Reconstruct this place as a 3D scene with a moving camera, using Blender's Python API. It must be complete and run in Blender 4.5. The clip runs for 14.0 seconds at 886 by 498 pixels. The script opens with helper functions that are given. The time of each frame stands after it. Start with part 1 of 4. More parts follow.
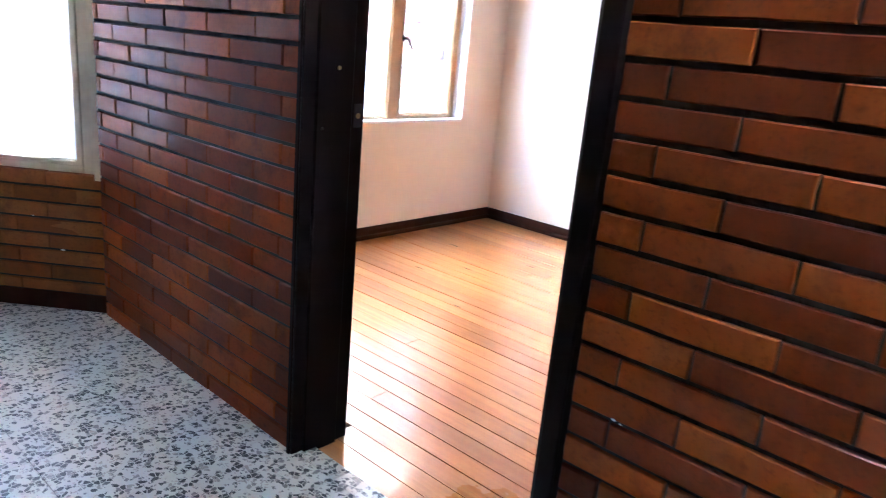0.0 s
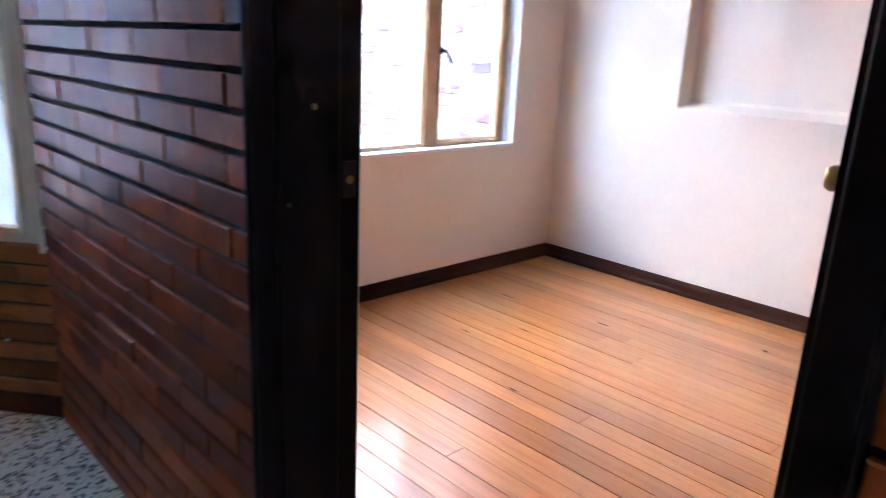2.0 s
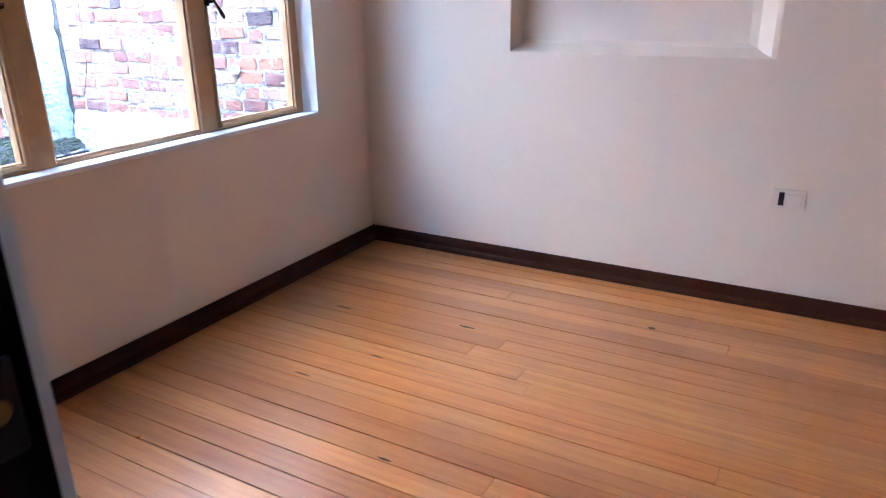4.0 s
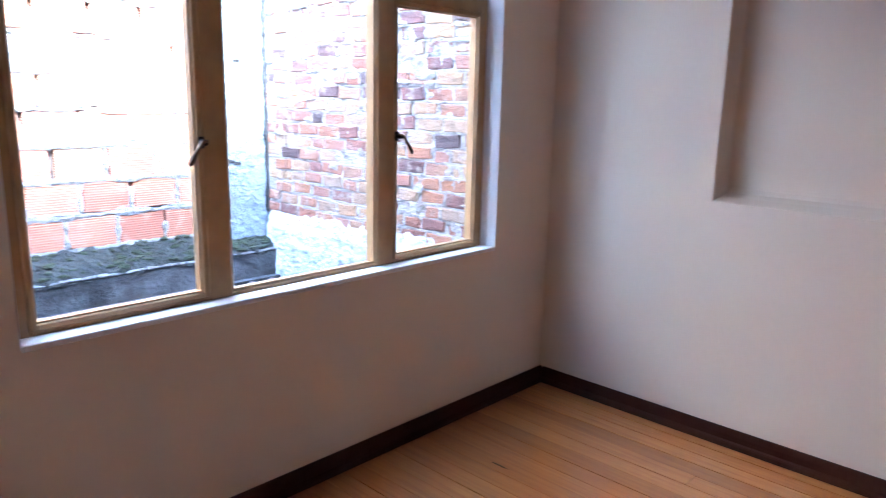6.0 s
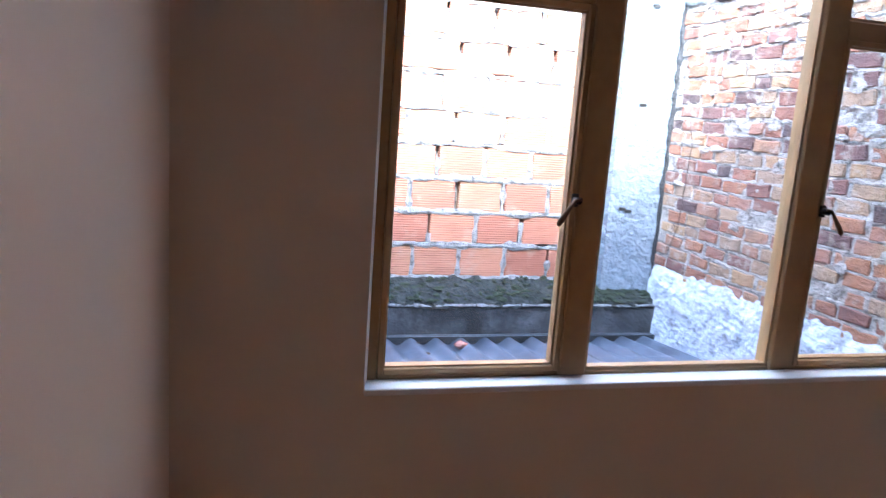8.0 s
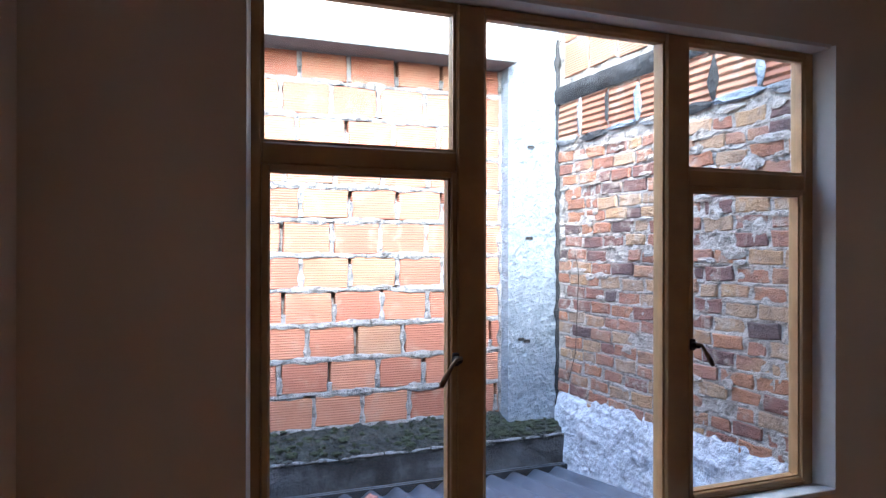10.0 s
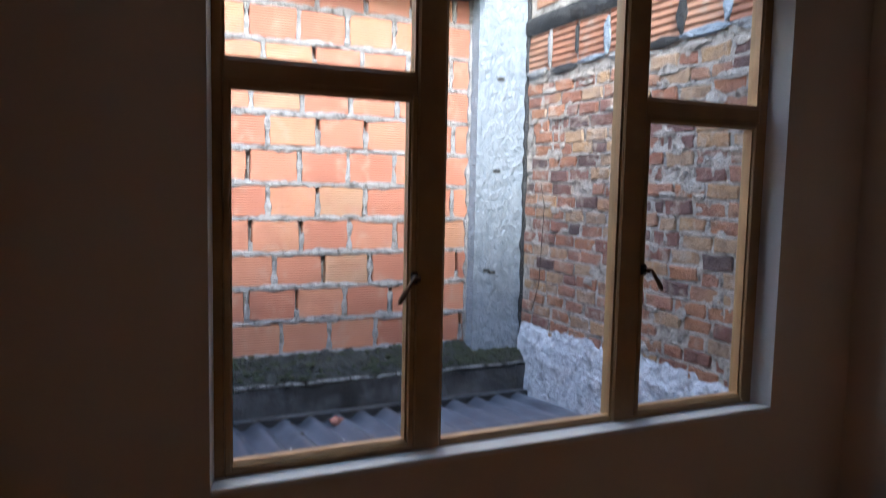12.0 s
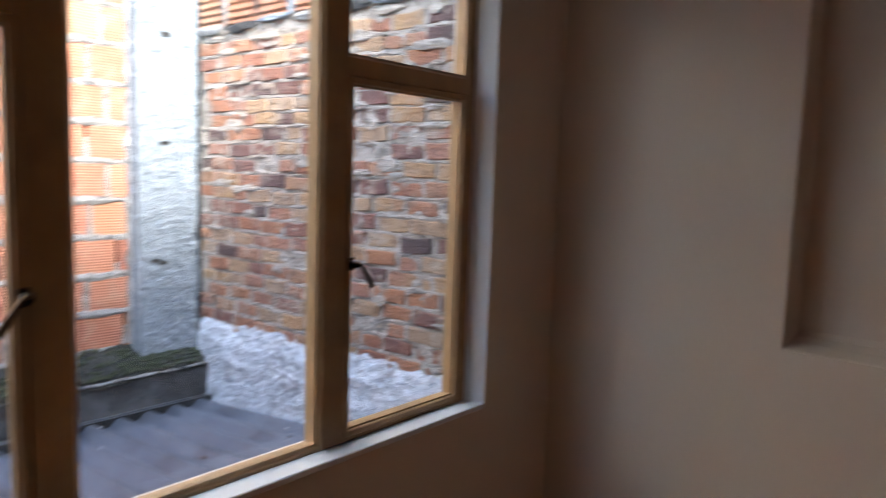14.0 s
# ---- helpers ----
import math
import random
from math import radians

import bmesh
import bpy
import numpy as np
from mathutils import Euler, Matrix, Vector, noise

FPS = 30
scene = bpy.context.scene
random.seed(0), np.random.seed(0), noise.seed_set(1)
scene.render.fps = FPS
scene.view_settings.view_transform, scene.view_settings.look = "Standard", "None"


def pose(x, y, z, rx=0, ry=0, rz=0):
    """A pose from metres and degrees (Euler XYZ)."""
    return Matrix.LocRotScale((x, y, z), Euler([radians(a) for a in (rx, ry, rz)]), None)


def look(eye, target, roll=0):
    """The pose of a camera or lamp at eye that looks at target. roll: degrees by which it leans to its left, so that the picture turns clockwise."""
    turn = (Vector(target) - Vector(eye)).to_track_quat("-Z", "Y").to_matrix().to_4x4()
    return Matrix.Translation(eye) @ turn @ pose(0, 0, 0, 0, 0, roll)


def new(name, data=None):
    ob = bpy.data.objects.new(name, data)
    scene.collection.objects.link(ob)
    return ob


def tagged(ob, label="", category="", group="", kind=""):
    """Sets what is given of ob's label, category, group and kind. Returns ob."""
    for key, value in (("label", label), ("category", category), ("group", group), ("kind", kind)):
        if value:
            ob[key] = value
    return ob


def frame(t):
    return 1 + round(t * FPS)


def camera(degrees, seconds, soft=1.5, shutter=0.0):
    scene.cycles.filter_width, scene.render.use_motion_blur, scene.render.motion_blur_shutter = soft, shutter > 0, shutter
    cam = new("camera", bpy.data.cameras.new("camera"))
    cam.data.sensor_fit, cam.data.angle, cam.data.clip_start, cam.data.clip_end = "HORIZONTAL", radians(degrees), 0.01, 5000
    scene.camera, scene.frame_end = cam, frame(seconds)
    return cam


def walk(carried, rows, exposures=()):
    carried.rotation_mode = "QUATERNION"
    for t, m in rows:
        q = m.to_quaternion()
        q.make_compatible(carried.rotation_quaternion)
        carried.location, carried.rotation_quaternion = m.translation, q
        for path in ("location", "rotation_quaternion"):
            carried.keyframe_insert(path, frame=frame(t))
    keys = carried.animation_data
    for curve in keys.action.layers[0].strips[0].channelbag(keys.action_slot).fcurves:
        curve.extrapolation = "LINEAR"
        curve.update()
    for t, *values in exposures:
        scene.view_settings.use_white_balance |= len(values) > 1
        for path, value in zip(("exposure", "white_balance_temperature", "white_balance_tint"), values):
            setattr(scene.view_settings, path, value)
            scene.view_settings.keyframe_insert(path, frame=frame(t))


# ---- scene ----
cam = camera(64.1, 14.0, soft=1.0, shutter=0.5)
PATH = [
    (0, (3.262, -4.147, 1.239), (1.989, -2.71, 0.676), 5.3),
    (0.5, (3.181, -3.995, 1.233), (1.786, -2.685, 0.651), 4.1),
    (1, (3.042, -3.841, 1.24), (1.571, -2.618, 0.658), 3.1),
    (1.5, (2.912, -3.687, 1.244), (1.409, -2.485, 0.698), 2.9),
    (2, (2.74, -3.565, 1.248), (1.355, -2.23, 0.701), 2.7),
    (2.5, (2.552, -3.454, 1.243), (1.435, -1.92, 0.611), -0.5),
    (2.7, (2.487, -3.392, 1.231), (1.443, -1.822, 0.563), -0.9),
    (4.8, (2.061, -2.861, 1.319), (1.14, -1.219, 0.646), -0.8),
    (5, (2.053, -2.834, 1.35), (1.009, -1.216, 0.809), 0.4),
    (5.5, (1.996, -2.813, 1.381), (0.765, -1.301, 0.936), 1.6),
    (6, (1.968, -2.817, 1.386), (0.624, -1.397, 0.964), 1.3),
    (6.5, (1.929, -2.801, 1.375), (0.38, -1.615, 0.937), 1.8),
    (7, (1.825, -2.739, 1.373), (0.041, -1.948, 0.934), 3.9),
    (7.5, (1.753, -2.652, 1.41), (-0.084, -1.99, 0.977), 4.4),
    (8, (1.69, -2.588, 1.427), (-0.207, -2.072, 1.061), 4.2),
    (8.5, (1.65, -2.505, 1.437), (-0.273, -2.065, 1.103), 4.3),
    (9, (1.675, -2.469, 1.474), (-0.229, -1.874, 1.332), 0.5),
    (9.2, (1.689, -2.474, 1.487), (-0.204, -1.838, 1.381), 0.3),
    (11.3, (1.713, -2.533, 1.561), (-0.094, -1.681, 1.666), -0.6),
    (11.5, (1.745, -2.504, 1.532), (-0.077, -1.68, 1.602), -0.5),
    (12, (1.762, -2.494, 1.489), (-0.052, -1.671, 1.313), 1.2),
    (12.5, (1.745, -2.491, 1.457), (-0.044, -1.664, 1.115), 2.7),
    (13, (1.704, -2.445, 1.468), (-0.051, -1.541, 1.145), 3.2),
    (13.5, (1.562, -2.364, 1.486), (-0.046, -1.206, 1.211), 5.4),
    (14, (1.356, -2.235, 1.487), (0.071, -0.718, 1.271), 1.9),
]
EXPOSURES = [
    (0.0, 8.35, 5650, 9), (1.0, 8.05, 5600, 9), (2.0, 7.5, 5350, 9), (2.7, 7.1, 5300, 9), (4.8, 6.65, 5350, 10), (6.0, 6.25, 5450, 10), (7.0, 5.8, 5700, 10), (8.0, 5.4, 5950, 11),
    (9.0, 4.95, 6050, 11), (9.2, 4.9, 6050, 11), (11.3, 3.85, 6550, 11), (12.0, 3.75, 6650, 11), (12.5, 3.8, 6850, 11), (13.0, 4.05, 6950, 11), (14.0, 4.45, 7300, 12),
]
walk(cam, [(t, look(eye, target, roll)) for t, eye, target, roll in PATH], EXPOSURES)

# ---- world and sun: a pale overcast sky ----
world = bpy.data.worlds.new("sky")
scene.world = world
world.use_nodes = True
wn = world.node_tree
sky = wn.nodes.new("ShaderNodeTexSky")
sky.sky_type, sky.sun_disc = "NISHITA", False
sky.sun_elevation, sky.sun_rotation = radians(33), radians(106)
sky.air_density, sky.dust_density = 1.0, 1.1
wn.nodes["Background"].inputs["Strength"].default_value = 0.15
wn.links.new(sky.outputs[0], wn.nodes["Background"].inputs["Color"])
sun = new("sun", bpy.data.lights.new("sun", "SUN"))
sun.data.energy, sun.data.angle, sun.data.color = 0.6, radians(14), (1.0, 0.98, 0.96)
sun.matrix_world = look((8.06, -2.31, 5.45), (0, 0, 0))


# ---- materials ----
def material(name):
    m = bpy.data.materials.new(name)
    m.use_nodes = True
    return m, m.node_tree.nodes, m.node_tree.links, m.node_tree.nodes["Principled BSDF"]


def ramp(nodes, stops):
    r = nodes.new("ShaderNodeValToRGB")
    while len(r.color_ramp.elements) < len(stops):
        r.color_ramp.elements.new(0.5)
    for e, (p, c) in zip(r.color_ramp.elements, stops):
        e.position, e.color = p, (*c, 1) if len(c) == 3 else c
    return r


def world_coords(nodes, links, scale=(1, 1, 1)):
    g, mp = nodes.new("ShaderNodeNewGeometry"), nodes.new("ShaderNodeMapping")
    links.new(g.outputs["Position"], mp.inputs["Vector"])
    mp.inputs["Scale"].default_value = scale
    return mp.outputs[0]


def noise_tex(nodes, links, vec, scale, detail=4, rough=0.55):
    n = nodes.new("ShaderNodeTexNoise")
    n.inputs["Scale"].default_value, n.inputs["Detail"].default_value, n.inputs["Roughness"].default_value = scale, detail, rough
    links.new(vec, n.inputs["Vector"])
    return n.outputs["Fac"]


def mixed(nodes, links, a, b, fac, mode="MIX"):
    x = nodes.new("ShaderNodeMix")
    x.data_type, x.blend_type = "RGBA", mode
    for sock, v in ((x.inputs[0], fac), (x.inputs[6], a), (x.inputs[7], b)):
        if isinstance(v, (int, float)):
            sock.default_value = v
        elif isinstance(v, tuple):
            sock.default_value = (*v, 1)
        else:
            links.new(v, sock)
    return x.outputs[2]


def bumped(nodes, links, bsdf, height, strength, distance):
    b = nodes.new("ShaderNodeBump")
    b.inputs["Strength"].default_value, b.inputs["Distance"].default_value = strength, distance
    links.new(height, b.inputs["Height"])
    links.new(b.outputs[0], bsdf.inputs["Normal"])
    return b


def rough_surface(name, c1, c2, scale=6, grain=90, roughness=0.8, bump=0.3, depth=0.004, stain=None, spots=None, speck=0.5):
    """Two scales of colour change, fine relief and an optional stain colour."""
    m, n, l, b = material(name)
    v = world_coords(n, l)
    big, fine = noise_tex(n, l, v, scale, 5, 0.6), noise_tex(n, l, v, grain, 4, 0.65)
    r = ramp(n, [(0.3, c1), (0.7, c2)])
    l.new(big, r.inputs[0])
    col = mixed(n, l, r.outputs[0], tuple(0.55 * x for x in c1), fine_mask(n, l, fine, 0.55, 0.75, speck))
    if stain:
        s = noise_tex(n, l, v, spots or 2.3, 6, 0.7)
        col = mixed(n, l, col, stain, fine_mask(n, l, s, 0.5, 0.66, 0.85))
    l.new(col, b.inputs["Base Color"])
    b.inputs["Roughness"].default_value = roughness
    mix = n.new("ShaderNodeMath")
    mix.operation = "MULTIPLY_ADD"
    l.new(big, mix.inputs[0])
    mix.inputs[1].default_value = 1.5
    l.new(fine, mix.inputs[2])
    bumped(n, l, b, mix.outputs[0], bump, depth)
    return m


def fine_mask(n, l, src, lo, hi, top):
    mr = n.new("ShaderNodeMapRange")
    for i, v in enumerate((lo, hi, 0.0, top)):
        mr.inputs[i + 1].default_value = v
    l.new(src, mr.inputs[0])
    return mr.outputs[0]


def brick_material(name, stops, roughness, coat=0.0, dark=(0.05, 0.015, 0.01), grain=60, bump=0.25, depth=0.003, patch=9, grooves=0.0, dust=None):
    """Each brick takes its tone from its own random number, with burnt patches and grain."""
    m, n, l, b = material(name)
    info = n.new("ShaderNodeObjectInfo")
    v = world_coords(n, l)
    tone = n.new("ShaderNodeMath")
    tone.operation = "MULTIPLY_ADD"
    l.new(noise_tex(n, l, v, 2.2, 3), tone.inputs[0])
    tone.inputs[1].default_value = 0.5
    sub = n.new("ShaderNodeMath")
    sub.operation = "SUBTRACT"
    l.new(info.outputs["Random"], sub.inputs[0])
    sub.inputs[1].default_value = 0.25
    l.new(sub.outputs[0], tone.inputs[2])
    r = ramp(n, stops)
    l.new(tone.outputs[0], r.inputs[0])
    p = noise_tex(n, l, v, patch, 5, 0.65)
    col = mixed(n, l, r.outputs[0], dark, fine_mask(n, l, p, 0.5, 0.75, 0.75))
    g = noise_tex(n, l, v, grain, 5, 0.7)
    col = mixed(n, l, col, tuple(0.5 * x for x in stops[0][1]), fine_mask(n, l, g, 0.52, 0.75, 0.55))
    if dust:
        col = mixed(n, l, col, dust, fine_mask(n, l, noise_tex(n, l, v, 7, 7, 0.75), 0.53, 0.63, 0.75))
    l.new(col, b.inputs["Base Color"])
    b.inputs["Roughness"].default_value = roughness
    b.inputs["Coat Weight"].default_value, b.inputs["Coat Roughness"].default_value = coat, 0.22
    h = g
    if grooves:
        w = n.new("ShaderNodeTexWave")
        w.bands_direction = "Z"
        w.inputs["Scale"].default_value, w.inputs["Distortion"].default_value = grooves, 0.7
        l.new(v, w.inputs["Vector"])
        a = n.new("ShaderNodeMath")
        a.operation = "MULTIPLY_ADD"
        l.new(w.outputs["Fac"], a.inputs[0])
        a.inputs[1].default_value = 1.6
        l.new(g, a.inputs[2])
        h = a.outputs[0]
        l.new(mixed(n, l, col, mixed(n, l, col, (0.62, 0.55, 0.5), 1.0, "MULTIPLY"), fine_mask(n, l, w.outputs["Fac"], 0.35, 0.0, 0.26)), b.inputs["Base Color"])
    bumped(n, l, b, h, bump, depth)
    return m


def plain(name, c, roughness=0.5, metal=0.0, vary=0.25, scale=8, bump=0.08, coat=0.0):
    m, n, l, b = material(name)
    v = world_coords(n, l)
    r = ramp(n, [(0.3, tuple(x * (1 - vary) for x in c)), (0.7, c)])
    l.new(noise_tex(n, l, v, scale, 5, 0.6), r.inputs[0])
    l.new(r.outputs[0], b.inputs["Base Color"])
    b.inputs["Roughness"].default_value, b.inputs["Metallic"].default_value = roughness, metal
    b.inputs["Coat Weight"].default_value, b.inputs["Coat Roughness"].default_value = coat, 0.15
    bumped(n, l, b, noise_tex(n, l, v, scale * 9, 4), bump, 0.003)
    return m


def plank_material():
    m, n, l, b = material("varnished_planks")
    info = n.new("ShaderNodeObjectInfo")
    v = world_coords(n, l)
    off = n.new("ShaderNodeVectorMath")
    off.operation = "MULTIPLY_ADD"
    mul = n.new("ShaderNodeMath")
    mul.operation = "MULTIPLY"
    l.new(info.outputs["Random"], mul.inputs[0])
    mul.inputs[1].default_value = 37.0
    l.new(v, off.inputs[0])
    off.inputs[1].default_value = (1.6, 26.0, 1.0)
    l.new(mul.outputs[0], off.inputs[2])
    g = noise_tex(n, l, off.outputs[0], 1.6, 7, 0.62)
    r = ramp(n, [(0.2, (0.33, 0.104, 0.026)), (0.45, (0.47, 0.175, 0.046)), (0.75, (0.57, 0.245, 0.071))])
    l.new(g, r.inputs[0])
    tint = ramp(n, [(0.0, (0.72, 0.62, 0.52)), (0.35, (0.92, 0.9, 0.85)), (0.8, (1.0, 1.0, 1.0)), (1.0, (1.0, 0.86, 0.68))])
    l.new(info.outputs["Random"], tint.inputs[0])
    col = mixed(n, l, r.outputs[0], tint.outputs[0], 1.0, "MULTIPLY")
    worn = noise_tex(n, l, v, 1.7, 5, 0.65)
    col = mixed(n, l, col, (0.17, 0.062, 0.02), fine_mask(n, l, noise_tex(n, l, off.outputs[0], 3.4, 5, 0.7), 0.59, 0.78, 0.75))
    l.new(col, b.inputs["Base Color"])
    l.new(fine_mask(n, l, worn, 0.3, 0.7, 0.25), b.inputs["Coat Roughness"])
    rr = n.new("ShaderNodeMapRange")
    for i, x in enumerate((0.3, 0.7, 0.26, 0.42)):
        rr.inputs[i + 1].default_value = x
    l.new(worn, rr.inputs[0])
    l.new(rr.outputs[0], b.inputs["Roughness"])
    b.inputs["Coat Weight"].default_value = 0.75
    bumped(n, l, b, g, 0.12, 0.002)
    return m


def terrazzo_material():
    m, n, l, b = material("terrazzo")
    v = world_coords(n, l)
    warp = n.new("ShaderNodeTexNoise")
    warp.inputs["Scale"].default_value = 30
    l.new(v, warp.inputs["Vector"])
    vv = mixed(n, l, v, warp.outputs["Color"], 0.012)
    shade = noise_tex(n, l, v, 2.0, 4)
    base = ramp(n, [(0.3, (0.46, 0.445, 0.37)), (0.7, (0.56, 0.545, 0.455))])
    l.new(shade, base.inputs[0])
    col = base.outputs[0]
    # angular chips: whole cells of a cracked pattern, a share of them dark, grey or tan
    for scale, share, rim, stops in ((64, 0.40, 0.07, ((0.0, (0.012, 0.013, 0.015)), (0.65, (0.03, 0.031, 0.032)), (0.85, (0.20, 0.19, 0.17)), (1.0, (0.34, 0.30, 0.24)))),
                                     (118, 0.26, 0.12, ((0.0, (0.05, 0.05, 0.055)), (0.5, (0.22, 0.21, 0.19)), (1.0, (0.42, 0.37, 0.30))))):
        cells, rims = n.new("ShaderNodeTexVoronoi"), n.new("ShaderNodeTexVoronoi")
        rims.feature = "DISTANCE_TO_EDGE"
        for tex in (cells, rims):
            tex.inputs["Scale"].default_value = scale
            l.new(vv, tex.inputs["Vector"])
        sep = n.new("ShaderNodeSeparateColor")
        l.new(cells.outputs["Color"], sep.inputs[0])
        r = ramp(n, stops)
        l.new(sep.outputs[0], r.inputs[0])
        chosen, inside, both = n.new("ShaderNodeMath"), n.new("ShaderNodeMath"), n.new("ShaderNodeMath")
        chosen.operation, inside.operation, both.operation = "LESS_THAN", "GREATER_THAN", "MULTIPLY"
        l.new(sep.outputs[1], chosen.inputs[0])
        chosen.inputs[1].default_value = share
        l.new(rims.outputs["Distance"], inside.inputs[0])
        inside.inputs[1].default_value = rim
        l.new(chosen.outputs[0], both.inputs[0])
        l.new(inside.outputs[0], both.inputs[1])
        col = mixed(n, l, col, r.outputs[0], both.outputs[0])
    l.new(col, b.inputs["Base Color"])
    b.inputs["Roughness"].default_value = 0.36
    bumped(n, l, b, shade, 0.05, 0.002)
    return m


def pane_material():
    m, n, l, b = material("clear_glass")
    out = n["Material Output"]
    n.remove(b)
    tr, gl, lw, mx = n.new("ShaderNodeBsdfTransparent"), n.new("ShaderNodeBsdfGlossy"), n.new("ShaderNodeLayerWeight"), n.new("ShaderNodeMixShader")
    pw, ad = n.new("ShaderNodeMath"), n.new("ShaderNodeMath")
    pw.operation, ad.operation = "POWER", "MULTIPLY_ADD"
    pw.inputs[1].default_value, ad.inputs[1].default_value, ad.inputs[2].default_value = 5.0, 0.7, 0.02
    tr.inputs[0].default_value = (0.94, 0.96, 0.95, 1)
    gl.inputs["Roughness"].default_value = 0.02
    l.new(lw.outputs["Facing"], pw.inputs[0])
    l.new(pw.outputs[0], ad.inputs[0])
    l.new(ad.outputs[0], mx.inputs[0])
    l.new(tr.outputs[0], mx.inputs[1])
    l.new(gl.outputs[0], mx.inputs[2])
    l.new(mx.outputs[0], out.inputs[0])
    return m


def frosted_material(name, clear):
    m, n, l, b = material(name)
    out = n["Material Output"]
    n.remove(b)
    tl, tr, gl = n.new("ShaderNodeBsdfTranslucent"), n.new("ShaderNodeBsdfTransparent"), n.new("ShaderNodeBsdfGlossy")
    m1, m2 = n.new("ShaderNodeMixShader"), n.new("ShaderNodeMixShader")
    tl.inputs[0].default_value = (0.96 * clear, clear, 1.06 * clear, 1)
    tr.inputs[0].default_value = (clear, 1.05 * clear, 1.1 * clear, 1)
    gl.inputs["Roughness"].default_value = 0.3
    m1.inputs[0].default_value, m2.inputs[0].default_value = 0.12, 0.05
    l.new(tl.outputs[0], m1.inputs[1])
    l.new(tr.outputs[0], m1.inputs[2])
    l.new(m1.outputs[0], m2.inputs[1])
    l.new(gl.outputs[0], m2.inputs[2])
    l.new(m2.outputs[0], out.inputs[0])
    return m


PLASTER = rough_surface("white_plaster", (0.75, 0.65, 0.55), (0.79, 0.685, 0.58), 1.3, 60, 0.6, 0.05, 0.003, speck=0.0)
CEILING = rough_surface("ceiling_paint", (0.74, 0.73, 0.71), (0.79, 0.78, 0.77), 1.1, 60, 0.8, 0.05, 0.003, speck=0.0)
# made-up tone of unseen hall walls, keeps their bounced light low and warm
WARMWALL = rough_surface("bounce_cutting_brown", (0.26, 0.13, 0.06), (0.32, 0.16, 0.075), 1.3, 60, 0.6, 0.05, 0.003, speck=0.0)
# made-up tone of the unseen room wall, warms and dims bounced light
BEIGE = rough_surface("bounce_warming_beige", (0.46, 0.31, 0.19), (0.52, 0.355, 0.22), 1.3, 60, 0.6, 0.05, 0.003, speck=0.0)
SILLW = plain("white_sill_paint", (0.84, 0.84, 0.84), 0.45, vary=0.08)
PLANK = plank_material()
GAPS = plain("dark_floor_gap", (0.035, 0.016, 0.008), 0.8)
SKIRT = plain("dark_skirting_paint", (0.058, 0.018, 0.010), 0.45, vary=0.4)
JAMB = plain("dark_stained_frame", (0.0136, 0.00612, 0.00468), 0.55, vary=0.4, scale=5, bump=0.15)
for dull in (SKIRT, JAMB):
    dull.node_tree.nodes["Principled BSDF"].inputs["Specular IOR Level"].default_value = 0.06
DOORM = plain("grey_brown_door_paint", (0.046, 0.0245, 0.0165), 0.6, vary=0.12, scale=4)
BRASS = plain("antique_brass", (0.42, 0.29, 0.12), 0.28, 1.0, vary=0.3, scale=30)
# cream darkened to tan: the shade on the frame's room side is in the colour
CREAM = plain("shaded_cream_enamel", (0.52, 0.315, 0.15), 0.4, vary=0.22, scale=11, bump=0.1)
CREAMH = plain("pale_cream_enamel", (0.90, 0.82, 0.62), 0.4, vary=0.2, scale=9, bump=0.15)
IRON = plain("dark_iron", (0.05, 0.035, 0.03), 0.5, 0.7, vary=0.4, scale=30)
LEVER = plain("worn_bronze_lever", (0.22, 0.13, 0.075), 0.4, 0.6, vary=0.4, scale=40)
PLASTIC = plain("white_plastic", (0.78, 0.77, 0.75), 0.4, vary=0.05)
SOCKET = plain("aged_white_plastic", (0.76, 0.68, 0.60), 0.5, vary=0.06)
DARK = plain("dark_void", (0.02, 0.014, 0.012), 0.8)
HBRICK = brick_material("varnished_brick", [(0.0, (0.118, 0.0190, 0.0030)), (0.35, (0.184, 0.0320, 0.0038)), (0.7, (0.250, 0.0470, 0.0047)), (1.0, (0.310, 0.0670, 0.0062))], 0.55, 0.26,
                        (0.070, 0.0110, 0.0028), 70, 0.25, 0.0015)
OBRICK_HALL = brick_material("dusty_brick", [(0.0, (0.21, 0.064, 0.014)), (0.5, (0.30, 0.098, 0.022)), (1.0, (0.36, 0.130, 0.032))], 0.7, 0.0, (0.11, 0.04, 0.02), 70, 0.3, 0.0025)
OBRICK_HALL.node_tree.nodes["Principled BSDF"].inputs["Specular IOR Level"].default_value = 0.2
HBRICK.node_tree.nodes["Principled BSDF"].inputs["Specular IOR Level"].default_value = 0.12
HBRICK.node_tree.nodes["Principled BSDF"].inputs["Coat Roughness"].default_value = 0.24
HMORTAR = rough_surface("dark_mortar", (0.016, 0.011, 0.008), (0.035, 0.024, 0.016), 20, 140, 0.85, 0.5, 0.004)
CLAY = brick_material("hollow_clay_block", [(0.0, (0.265, 0.100, 0.068)), (0.35, (0.33, 0.136, 0.090)), (0.7, (0.355, 0.160, 0.104)), (0.85, (0.305, 0.165, 0.098)), (1.0, (0.28, 0.170, 0.112))], 0.9, 0.0,
                      (0.27, 0.115, 0.078), 60, 0.5, 0.004, 5, 18.5, (0.32, 0.19, 0.14))
